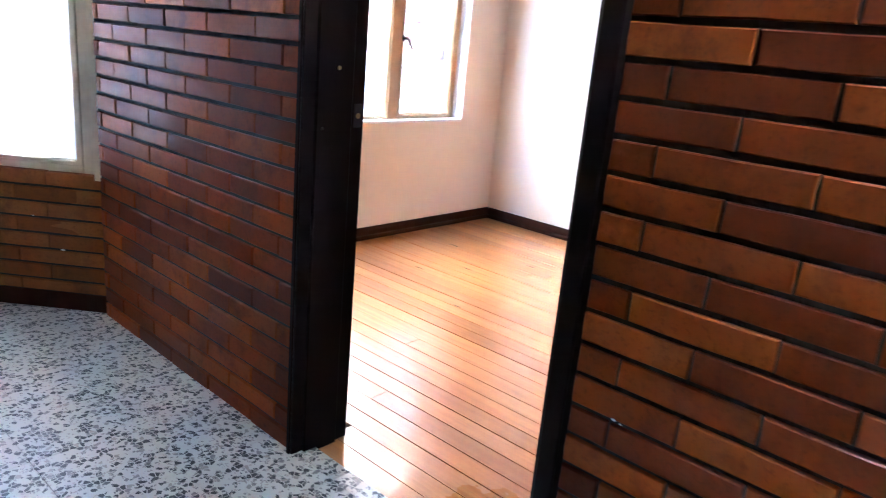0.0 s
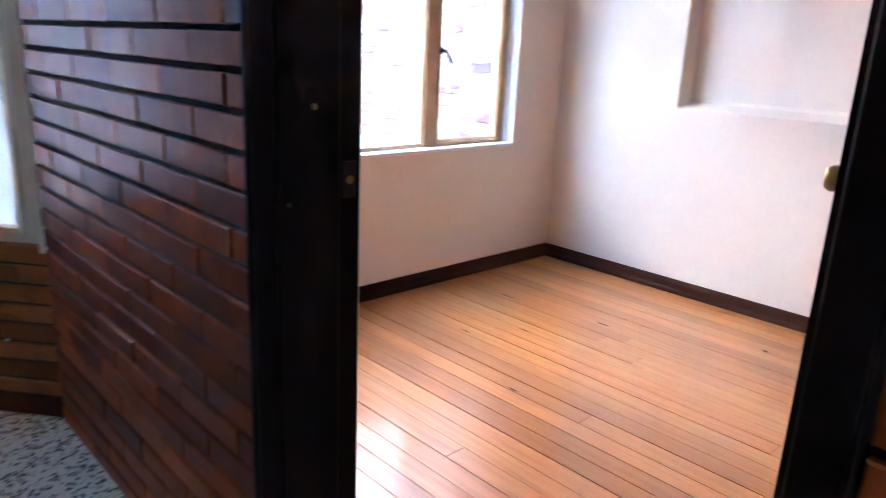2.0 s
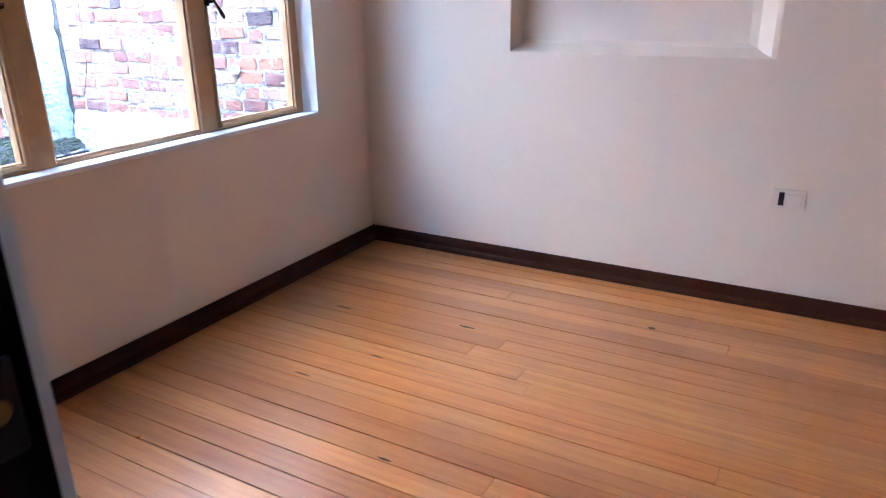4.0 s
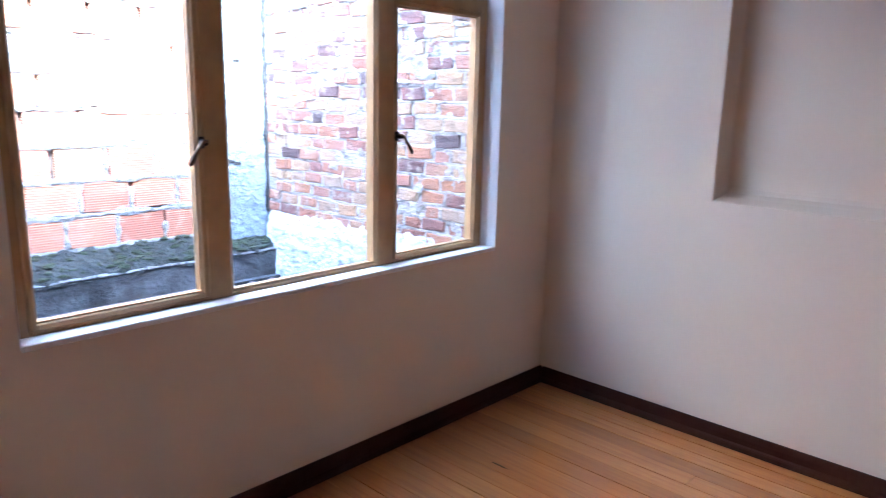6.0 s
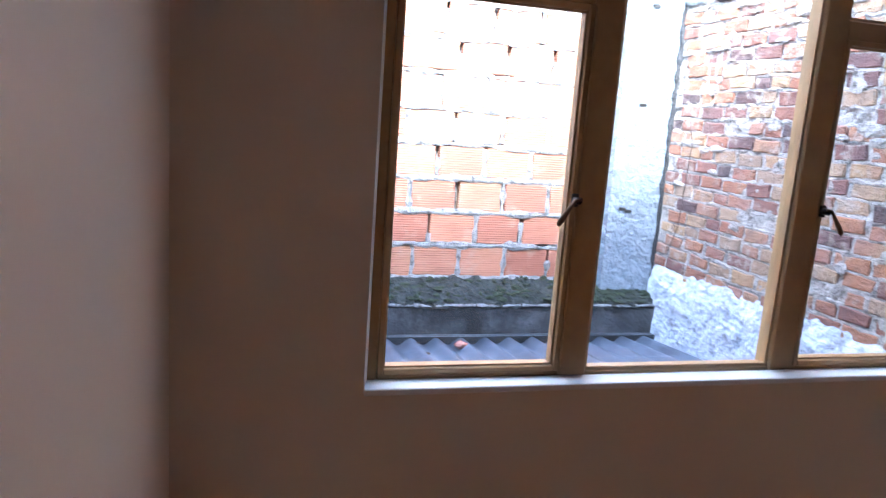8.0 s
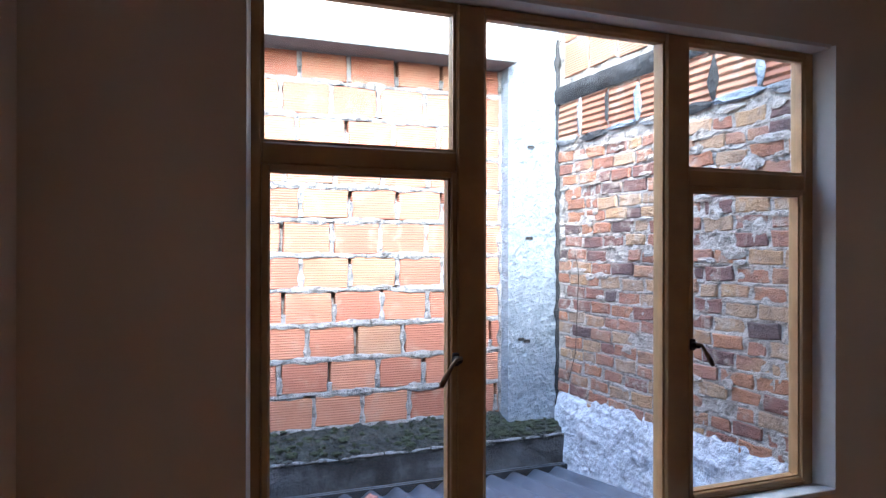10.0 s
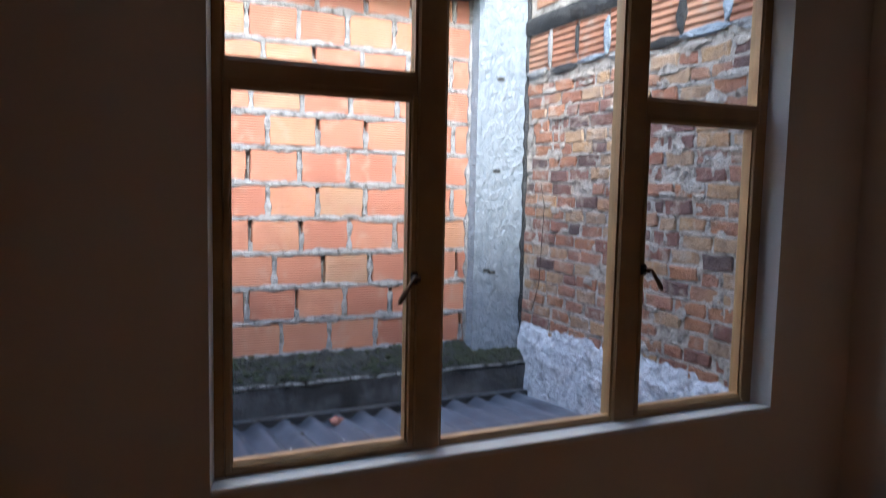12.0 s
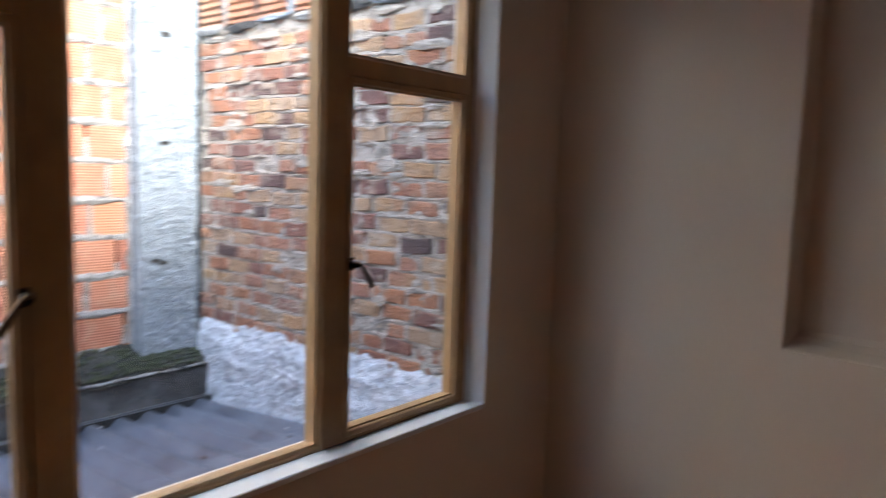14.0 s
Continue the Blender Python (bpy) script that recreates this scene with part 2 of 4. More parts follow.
HOLLOW = brick_material("grooved_hollow_brick", [(0.0, (0.374, 0.145, 0.085)), (0.5, (0.459, 0.204, 0.123)), (1.0, (0.493, 0.255, 0.162))], 0.9, 0.0, (0.255, 0.111, 0.0723), 60, 1.0, 0.03, 5, 7.0, (0.408, 0.306, 0.246))
OLDBRICK = brick_material("weathered_brick", [(0.0, (0.085, 0.058, 0.058)), (0.12, (0.17, 0.085, 0.075)), (0.3, (0.28, 0.12, 0.082)), (0.5, (0.38, 0.17, 0.09)), (0.65, (0.31, 0.15, 0.11)), (0.8, (0.39, 0.24, 0.13)), (1.0, (0.34, 0.235, 0.165))],
                          0.92, 0.0, (0.1, 0.063, 0.0539), 50, 1.0, 0.022, 15, 0.0, (0.4, 0.335, 0.28))
MORTAR = rough_surface("pale_mortar", (0.185, 0.19, 0.197), (0.29, 0.297, 0.308), 12, 60, 0.95, 1.0, 0.02, (0.034, 0.0315, 0.029), 17)
OLDMORTAR = rough_surface("old_mortar", (0.29, 0.262, 0.235), (0.45, 0.412, 0.372), 12, 60, 0.95, 1.0, 0.02, (0.0396, 0.0317, 0.0282), 14)
CONCRETE = rough_surface("column_concrete", (0.15, 0.192, 0.236), (0.235, 0.281, 0.338), 14, 38, 0.92, 1.0, 0.026, (0.145, 0.177, 0.212), 11)
PARGE = rough_surface("pale_parging", (0.38, 0.42, 0.475), (0.60, 0.65, 0.71), 14, 38, 0.95, 1.0, 0.018, (0.15, 0.16, 0.185), 9, 0.35)
CURB = rough_surface("mossy_concrete", (0.012, 0.015, 0.014), (0.062, 0.068, 0.068), 13, 40, 0.95, 1.0, 0.05, (0.0092, 0.0155, 0.0060), 6, 0.9)
DARKBAND = rough_surface("dark_concrete", (0.00924, 0.0105, 0.0118), (0.0357, 0.0386, 0.0441), 5, 60, 0.9, 0.8, 0.015, (0.00504, 0.00504, 0.00588), 4)
LEDGEM = rough_surface("weathered_ledge_concrete", (0.015, 0.017, 0.020), (0.088, 0.094, 0.105), 6, 40, 0.92, 0.9, 0.014, (0.010, 0.011, 0.012), 5)
ROOFM = rough_surface("fibre_cement_sheet", (0.075, 0.090, 0.120), (0.125, 0.145, 0.180), 3, 80, 0.48, 0.35, 0.004, (0.052, 0.061, 0.079), 2.6)
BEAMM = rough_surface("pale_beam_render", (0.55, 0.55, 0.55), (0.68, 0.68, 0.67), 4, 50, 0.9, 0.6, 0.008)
# blue-grey chosen to cool the light bounced onto sill and roof
NEIGHBOUR = rough_surface("cool_bounce_render", (0.19, 0.20, 0.225), (0.26, 0.275, 0.305), 3, 50, 0.9, 0.6, 0.008)
GROUND = rough_surface("bare_ground", (0.24, 0.23, 0.21), (0.33, 0.32, 0.30), 2, 40, 0.95, 0.5, 0.01)
TERRAZZO = terrazzo_material()
GLASS = pane_material()
FROST = frosted_material("frosted_glass", 0.86)
DIMFROST = frosted_material("dusty_frosted_glass", 0.88)


# ---- mesh helpers ----
def empty(name, m=None):
    ob = new(name)
    ob.empty_display_size = 0.05
    if m is not None:
        ob.matrix_world = m
    return ob


def as_mesh(name, bm, mat, smooth=False):
    me = bpy.data.meshes.new(name)
    bmesh.ops.recalc_face_normals(bm, faces=bm.faces)
    bm.to_mesh(me)
    bm.free()
    me.materials.append(mat)
    if smooth:
        for p in me.polygons:
            p.use_smooth = True
    return me


def part(name, bm, mat, parent=None, label="", smooth=False):
    ob = new(name, as_mesh(name, bm, mat, smooth))
    if parent:
        ob.parent = parent
    if label:
        ob["label"] = label
    return ob


def box(bm, lo, hi, bevel=0.0, segments=1):
    made = bmesh.ops.create_cube(bm, size=1.0)["verts"]
    for v in made:
        v.co = Vector([(a + b) / 2 + c * (b - a) for a, b, c in zip(lo, hi, v.co)])
    if bevel:
        edges = list({e for v in made for e in v.link_edges})
        bmesh.ops.bevel(bm, geom=edges, offset=bevel, segments=segments, profile=0.6, affect="EDGES")
    return bm


def boxes(*pairs, bevel=0.0):
    bm = bmesh.new()
    for lo, hi in pairs:
        box(bm, lo, hi, bevel)
    return bm


def lathe(profile, segments=24):
    """A turned body about z from (radius, height) pairs."""
    bm = bmesh.new()
    rings = [[bm.verts.new((r * math.cos(2 * math.pi * k / segments), r * math.sin(2 * math.pi * k / segments), z)) for k in range(segments)] for r, z in profile]
    for a, b in zip(rings, rings[1:]):
        for k in range(segments):
            bm.faces.new((a[k], a[(k + 1) % segments], b[(k + 1) % segments], b[k]))
    bm.faces.new(rings[0])
    bm.faces.new(rings[-1])
    return bm


def tube(points, radii, segments=10):
    bm = bmesh.new()
    rings = []
    for i, p in enumerate(points):
        p = Vector(p)
        d = (Vector(points[min(i + 1, len(points) - 1)]) - Vector(points[max(i - 1, 0)])).normalized()
        a = d.orthogonal().normalized()
        b = d.cross(a)
        rings.append([bm.verts.new(p + radii[i] * (math.cos(2 * math.pi * k / segments) * a + math.sin(2 * math.pi * k / segments) * b)) for k in range(segments)])
    for a, b in zip(rings, rings[1:]):
        near = min(range(segments), key=lambda s: sum((a[k].co - b[(k + s) % segments].co).length for k in range(segments)))
        for k in range(segments):
            bm.faces.new((a[k], a[(k + 1) % segments], b[(k + 1 + near) % segments], b[(k + near) % segments]))
    bm.faces.new(rings[0])
    bm.faces.new(rings[-1])
    return bm


def rough_sheet(nx, nz, place, amount, seed, scale=9.0, stretch=(1, 1, 1)):
    """A grid of faces laid by place(u, v) -> (point, normal), pushed in and out unevenly."""
    bm = bmesh.new()
    rows = []
    for j in range(nz + 1):
        row = []
        for i in range(nx + 1):
            p, nrm = place(i / nx, j / nz)
            q = Vector([a * b for a, b in zip(p, stretch)])
            d = noise.noise(q * scale + Vector((seed, 0, seed))) + 0.5 * noise.noise(q * scale * 2.7 + Vector((0, seed, 0)))
            row.append(bm.verts.new(p + nrm * amount * d))
        rows.append(row)
    for j in range(nz):
        for i in range(nx):
            bm.faces.new((rows[j][i], rows[j][i + 1], rows[j + 1][i + 1], rows[j + 1][i]))
    return bm


def structure(ob, label, category):
    return tagged(ob, label, category, kind="structure")


# ---- the room: window wall x = 0, niche wall y = 0, door wall y = -2.775 ----
ROOM_X1, ROOM_H, FLOOR_Z = 3.35, 2.43, -0.014
DOOR_Y, BRICK_Y = -2.775, -3.0
WY0, WY1, WZ0, WZ1 = -2.303, -0.413, 0.728, 2.200
EDGE0, EDGE1 = -2.311, -0.399
OUT_X = -0.17
wall_window = structure(part("wall_window", boxes(
    ((OUT_X, DOOR_Y - 0.25, -0.2), (0, EDGE0, 2.9)), ((OUT_X, EDGE1, -0.2), (0, 0.354, 2.9)),
    ((OUT_X, EDGE0, -0.2), (0, EDGE1, WZ0 - 0.004)), ((OUT_X, EDGE0, WZ1 + 0.014), (0, EDGE1, 2.9))), PLASTER),
    "white plastered wall below and around the steel window", "wall")

NX0, NX1, NZ0, NZ1, ND = 0.797, 1.90, 0.992, 2.15, 0.11
# outline, rounded arris, foot of the reveals: depth, then insets of the left, right, low and high sides
NICHE_RINGS = ((0.0, 0.0, 0.0, 0.0, 0.0), (0.002, 0.001, 0.010, 0.001, 0.002), (0.006, 0.003, 0.022, 0.005, 0.004), (ND - 0.04, 0.007, 0.060, 0.018, 0.012), (ND - 0.008, 0.012, 0.085, 0.032, 0.016), (ND, 0.02, 0.12, 0.05, 0.03))
bm = bmesh.new()
rings = [[bm.verts.new(c) for c in ((0, 0, -0.2), (ROOM_X1 + 0.2, 0, -0.2), (ROOM_X1 + 0.2, 0, ROOM_H + 0.2), (0, 0, ROOM_H + 0.2))]]
for depth, west, east, low, high in NICHE_RINGS:
    rings.append([bm.verts.new(c) for c in ((NX0 + west, depth, NZ0 + low), (NX1 - east, depth, NZ0 + low), (NX1 - east, depth, NZ1 - high), (NX0 + west, depth, NZ1 - high))])
back = [bm.verts.new((v.co.x, 0.25, v.co.z)) for v in rings[0]]
for a, b in list(zip(rings, rings[1:])) + [(back, rings[0])]:
    for k in range(4):
        bm.faces.new((a[k], a[(k + 1) % 4], b[(k + 1) % 4], b[k]))
bm.faces.new(rings[-1])
bm.faces.new(back)
wall_niche = structure(part("wall_niche", bm, PLASTER), "white plastered wall with a shallow recessed niche", "wall")

OPEN0, OPEN1, HEAD = 1.69, 2.62, 2.06
wall_door = structure(part("wall_door", boxes(
    ((0, -2.90, -0.2), (OPEN0, DOOR_Y, ROOM_H + 0.2)), ((OPEN1, -2.90, -0.2), (ROOM_X1 + 0.2, DOOR_Y, ROOM_H + 0.2)),
    ((OPEN0, -2.90, HEAD), (OPEN1, DOOR_Y, ROOM_H + 0.2))), PLASTER), "white plastered inner side of the door wall", "wall")
wall_right = structure(part("wall_right", boxes(((ROOM_X1, DOOR_Y, -0.2), (ROOM_X1 + 0.2, 0, ROOM_H + 0.2))), BEIGE), "plain unseen wall, beige to warm and dim the room's bounce", "wall")
ceiling = structure(part("ceiling", boxes(((0, DOOR_Y, ROOM_H), (ROOM_X1, 0, ROOM_H + 0.12))), CEILING), "white painted flat room ceiling", "ceiling")
roof_slab = structure(part("roof_slab", boxes(((OUT_X, -5.6, 2.9), (2.9, 0.55, 3.05)), ((4.0, -5.6, 2.9), (5.4, 0.55, 3.05)), ((2.9, -5.6, 2.9), (4.0, -3.57, 3.05)), ((2.9, -2.98, 2.9), (4.0, 0.55, 3.05))), CONCRETE), "grey concrete slab over the house", "roof")
floor = structure(part("floor", boxes(((0, -2.99, -0.15), (ROOM_X1, 0, -0.036))), GAPS), "orange varnished wooden plank floor with dark joints", "floor")


def skirting(name, a, b, inward, label):
    """A moulded board of 75 mm along a wall foot from a to b."""
    prof = [(0.0, 0.0), (0.032, 0.0), (0.032, 0.018), (0.028, 0.024), (0.018, 0.028), (0.016, 0.052), (0.012, 0.064), (0.008, 0.075), (0.0, 0.075)]
    bm = bmesh.new()
    a, b, n = Vector((*a, FLOOR_Z)), Vector((*b, FLOOR_Z)), Vector((*inward, 0))
    ends = [[bm.verts.new(p + n * d + Vector((0, 0, z))) for d, z in prof] for p in (a, b)]
    k = len(prof)
    for i in range(k):
        bm.faces.new((ends[0][i], ends[0][(i + 1) % k], ends[1][(i + 1) % k], ends[1][i]))
    bm.faces.new(ends[0])
    bm.faces.new(ends[1])
    return structure(part(name, bm, SKIRT), label, "baseboard")


skirting("baseboard_window", (0.001, DOOR_Y), (0.001, 0), (1, 0), "dark brown moulded baseboard under the window")
skirting("baseboard_niche", (0.022, -0.001), (ROOM_X1, -0.001), (0, -1), "dark brown moulded baseboard under the niche")
skirting("baseboard_door", (0.022, DOOR_Y + 0.001), (OPEN0 - 0.09, DOOR_Y + 0.001), (0, 1), "dark brown moulded baseboard beside the doorway")
skirting("baseboard_right", (ROOM_X1 - 0.001, DOOR_Y), (ROOM_X1 - 0.001, -0.022), (-1, 0), "dark brown moulded baseboard on a plain wall")


# ---- steel window of the room ----
def lever_handle(parent, y, z, side):
    """A casement catch: plate, pivot and a drop lever that leans to one side."""
    body = part("handle", boxes(((-0.064, y - 0.010, z - 0.018), (-0.054, y + 0.010, z + 0.018)), bevel=0.003), IRON, parent, "dark iron casement catch with a drop lever")
    part("pivot", tube([(-0.054, y, z), (-0.031, y, z)], [0.011, 0.009]), IRON, body)
    s = side
    part("lever", tube([(-0.034, y - 0.008 * s, z + 0.006), (-0.032, y + 0.010 * s, z + 0.002), (-0.032, y + 0.026 * s, z - 0.020), (-0.030, y + 0.042 * s, z - 0.044),
                        (-0.030, y + 0.053 * s, z - 0.062), (-0.030, y + 0.056 * s, z - 0.067)], [0.005, 0.005, 0.006, 0.008, 0.0075, 0.003]), LEVER, body, "worn bronze lever", True)


FX0, FX1 = -0.128, -0.068
M1A, M1B, M2A, M2B = -1.748, -1.664, -1.044, -0.957
window = structure(empty("window_1"), "cream painted steel window with three bays and two opening sashes", "window")
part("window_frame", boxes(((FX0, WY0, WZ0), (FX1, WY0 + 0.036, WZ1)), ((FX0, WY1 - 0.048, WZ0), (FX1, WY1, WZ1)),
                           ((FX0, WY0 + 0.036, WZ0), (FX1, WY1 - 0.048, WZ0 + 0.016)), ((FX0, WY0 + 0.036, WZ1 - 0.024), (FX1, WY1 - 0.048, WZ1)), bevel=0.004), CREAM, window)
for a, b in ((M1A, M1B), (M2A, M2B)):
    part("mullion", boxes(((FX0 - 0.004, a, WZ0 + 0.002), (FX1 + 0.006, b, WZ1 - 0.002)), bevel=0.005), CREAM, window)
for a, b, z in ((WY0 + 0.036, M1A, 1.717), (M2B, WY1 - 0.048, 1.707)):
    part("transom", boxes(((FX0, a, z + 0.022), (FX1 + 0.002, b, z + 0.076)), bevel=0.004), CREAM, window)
for a, b, top, hy, s in ((WY0 + 0.036, M1A, 1.739, M1A - 0.006, -1), (M2B, WY1 - 0.048, 1.729, M2B + 0.010, 1)):
    t, z0 = 0.017, WZ0 + 0.016
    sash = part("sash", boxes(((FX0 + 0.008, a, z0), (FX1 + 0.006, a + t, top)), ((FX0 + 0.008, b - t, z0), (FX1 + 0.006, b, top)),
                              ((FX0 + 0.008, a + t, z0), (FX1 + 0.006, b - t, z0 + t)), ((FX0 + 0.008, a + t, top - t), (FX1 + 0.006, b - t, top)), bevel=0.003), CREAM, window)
    lever_handle(sash, hy, 1.232, s)
for a, b, z0, z1 in ((WY0 + 0.05, M1A - 0.015, WZ0 + 0.03, 1.725), (WY0 + 0.036, M1A, 1.793, WZ1 - 0.024), (M1B, M2A, WZ0 + 0.016, WZ1 - 0.024),
                     (M2B + 0.015, WY1 - 0.063, WZ0 + 0.03, 1.715), (M2B, WY1 - 0.048, 1.783, WZ1 - 0.024)):
    pane = part("pane", boxes(((-0.108, a, z0), (-0.104, b, z1))), GLASS, window, "clear window glass")
    pane.visible_shadow = False
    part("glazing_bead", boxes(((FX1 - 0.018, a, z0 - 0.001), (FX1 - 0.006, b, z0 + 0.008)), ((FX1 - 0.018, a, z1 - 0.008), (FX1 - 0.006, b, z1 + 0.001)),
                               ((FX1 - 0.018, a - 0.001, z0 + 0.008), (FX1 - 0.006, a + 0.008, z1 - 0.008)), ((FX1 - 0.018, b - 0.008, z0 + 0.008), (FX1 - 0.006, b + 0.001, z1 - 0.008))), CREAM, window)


def reveal(y_frame, y_edge):
    """A splayed plaster cheek from the frame out to the wall's face."""
    s = 1 if y_frame < y_edge else -1
    plan = [(OUT_X + 0.004, y_frame), (FX1 - 0.004, y_frame - 0.010 * s), (0.002, y_edge - 0.001 * s), (0.002, y_edge + 0.0005 * s), (OUT_X + 0.004, y_edge + 0.0005 * s)]
    bm = bmesh.new()
    low, high = [[bm.verts.new((x, y, z)) for x, y in plan] for z in (WZ0 - 0.006, WZ1 + 0.0136)]
    for k in range(len(plan)):
        bm.faces.new((low[k], low[(k + 1) % len(plan)], high[(k + 1) % len(plan)], high[k]))
    bm.faces.new(low)
    bm.faces.new(high)
    part("reveal", bm, SILLW, window, "white painted window reveal")


reveal(WY0 + 0.002, EDGE0)
reveal(WY1 - 0.002, EDGE1)
part("reveal", boxes(((OUT_X + 0.002, WY0 + 0.01, WZ1 + 0.001), (0.002, WY1 - 0.01, WZ1 + 0.0136))), SILLW, window, "white painted window reveal")
part("window_sill", boxes(((FX1 + 0.001, EDGE0 + 0.002, WZ0 - 0.014), (0.005, EDGE1 - 0.002, WZ0 + 0.004)), bevel=0.003), SILLW, window, "white painted window sill")


# ---- doorway: dark frame and the open leaf ----
JX0, JX1 = 1.735, 2.558
door_frame = structure(empty("door_frame"), "nearly black stained wooden door frame set in the brick wall", "door frame")


def jamb(name, outer, inner):
    """A lining with a rebate and a grooved front edge."""
    lo, hi = sorted((outer, inner))
    s = 1 if inner > outer else -1
    bm = boxes(((lo, BRICK_Y - 0.012, FLOOR_Z), (hi, -2.802, HEAD)))
    stop = sorted((inner - 0.001 * s, inner + 0.012 * s))
    box(bm, (stop[0], -2.975, FLOOR_Z), (stop[1], -2.852, HEAD), 0.003)
    groove = sorted((outer, inner - 0.006 * s))
    box(bm, (groove[0], BRICK_Y - 0.018, FLOOR_Z), (groove[1], BRICK_Y - 0.011, HEAD), 0.003)
    return part(name, bm, JAMB, door_frame)


left_jamb = jamb("jamb", 1.70, JX0 - 0.012)
jamb("jamb", 2.62, JX1 + 0.012)
part("head", boxes(((1.70, BRICK_Y - 0.012, HEAD), (2.62, -2.802, HEAD + 0.05)), bevel=0.003), JAMB, door_frame)
part("strike_plate", boxes(((JX0 - 0.001, -2.848, 0.985), (JX0 + 0.0025, -2.820, 1.05)), bevel=0.001), IRON, left_jamb, "dark worn strike plate")
part("latch_hole", tube([(JX0 + 0.0026, -2.834, 1.017), (JX0 + 0.0034, -2.834, 1.017)], [0.008, 0.008]), BRASS, left_jamb)
part("screw", tube([(JX0 - 0.001, -2.906, 1.145), (JX0 + 0.003, -2.906, 1.145)], [0.006, 0.005]), BRASS, left_jamb, "bright brass screw head")
part("screw", tube([(JX0 - 0.001, -2.955, 0.985), (JX0 + 0.002, -2.955, 0.985)], [0.004, 0.004]), IRON, left_jamb)

LEAF_W, OPENED = 0.795, 75.6
door = structure(empty("door_1", pose(JX1, -2.80, 0.008, 0, 0, 180 - OPENED)), "grey-brown painted flush door, standing open into the room", "door")
# leaf in its own frame: hinge at the origin, +x along the leaf, +y to the hall face
part("leaf", box(bmesh.new(), (0.004, 0.0, 0.0), (LEAF_W, 0.035, 2.03), 0.003), DOORM, door)


def knob_at(y, d):
    m = Matrix.Translation((LEAF_W - 0.055, y, 1.035)) @ Matrix.Rotation(radians(-90 * d), 4, "X")
    rose = part("rose", lathe([(0.033, 0.0), (0.033, 0.003), (0.029, 0.007), (0.015, 0.010)]), BRASS, door, "antique brass door rose", True)
    rose.matrix_local = m
    k = part("knob", lathe([(0.010, 0.008), (0.0095, 0.032), (0.017, 0.036), (0.0235, 0.042), (0.026, 0.051), (0.0255, 0.060), (0.020, 0.069), (0.014, 0.071), (0.013, 0.068), (0.004, 0.068)]), BRASS, rose,
             "round antique brass knob", True)


knob_at(0.0355, 1)
knob_at(-0.0005, -1)
for z in (0.25, 1.05, 1.85):
    part("hinge", tube([(-0.003, 0.0, z - 0.045), (-0.003, 0.0, z + 0.045)], [0.006, 0.006]), IRON, door)

# ---- small things on the room's walls ----
outlet = tagged(empty("wall_outlet"), "white wall socket plate with a dark open slot on the plaster", "socket")
part("plate", box(bmesh.new(), (1.955, -0.007, 0.419), (2.075, -0.0005, 0.499), 0.004, 2), SOCKET, outlet)
part("slot", box(bmesh.new(), (1.977, -0.0085, 0.432), (1.997, -0.0065, 0.486), 0.001), DARK, outlet, "dark empty slot")
part("button", box(bmesh.new(), (2.005, -0.010, 0.436), (2.062, -0.0065, 0.482), 0.002), SOCKET, outlet)


def curtain_bracket(y, z, mat):
    b = tagged(empty("curtain_bracket", pose(0, y, z)), "small metal curtain rod bracket on the wall above the window", "bracket", "curtain brackets")
    part("plate", box(bmesh.new(), (0.0, -0.013, -0.02), (0.005, 0.013, 0.02), 0.002), mat, b)
    part("arm", tube([(0.004, 0, 0.0), (0.02, 0, 0.003), (0.038, 0, 0.0)], [0.005, 0.005, 0.005]), mat, b)
    part("cup", tube([(0.042, 0.014 * math.cos(a), 0.008 + 0.014 * math.sin(a)) for a in [radians(d) for d in range(-200, 21, 20)]], [0.004] * 12), mat, b)


curtain_bracket(-1.22, 2.36, PLASTIC)
curtain_bracket(-0.05, 2.385, IRON)

# ---- the hall ----
HALL_H = 2.41
P0 = Vector((0.385, -2.965, 0))
U = Vector((-0.7682, -0.6402, 0))
OB = Matrix(((U.x, -U.y, 0, P0.x), (U.y, U.x, 0, P0.y), (0, 0, 1, 0), (0, 0, 0, 1)))
END = P0 + 1.5 * U
hall_floor = structure(part("floor_hall", boxes(((-1.2, -5.4, -0.15), (5.2, -2.99, -0.006))), HMORTAR), "grey and white terrazzo tile floor with dark chips", "floor")
brick_wall = structure(part("wall_brick", boxes(((0.3, BRICK_Y + 0.011, 0), (1.70, -2.9, HALL_H)), ((2.62, BRICK_Y + 0.011, 0), (5.2, -2.9, HALL_H)),
                                                ((1.70, BRICK_Y + 0.011, HEAD + 0.05), (2.62, -2.9, HALL_H))), HMORTAR), "varnished red-brown brick wall with dark recessed joints", "wall")
HW0, HW1, HWZ0, HWZ1 = 0.055, 1.25, 0.575, 2.15
wall_oblique = structure(part("wall_oblique", boxes(((-0.02, -0.16, -0.2), (HW0 - 0.03, -0.012, HALL_H)), ((HW1, -0.16, -0.2), (1.5, -0.012, HALL_H)),
                                                    ((HW0 - 0.03, -0.16, -0.2), (HW1, -0.012, HWZ0)), ((HW0 - 0.03, -0.16, HWZ1), (HW1, -0.012, HALL_H))), HMORTAR), "low brick wall under the frosted hall window", "wall")
wall_oblique.matrix_world = OB
plaster_strip = structure(part("trim_reveal", boxes(((HW0 - 0.052, -0.16, HWZ0 - 0.004), (HW0 + 0.002, 0.004, HWZ1)), bevel=0.003), CREAMH), "uneven cream painted plaster strip beside the hall window", "trim")
plaster_strip.matrix_world = OB
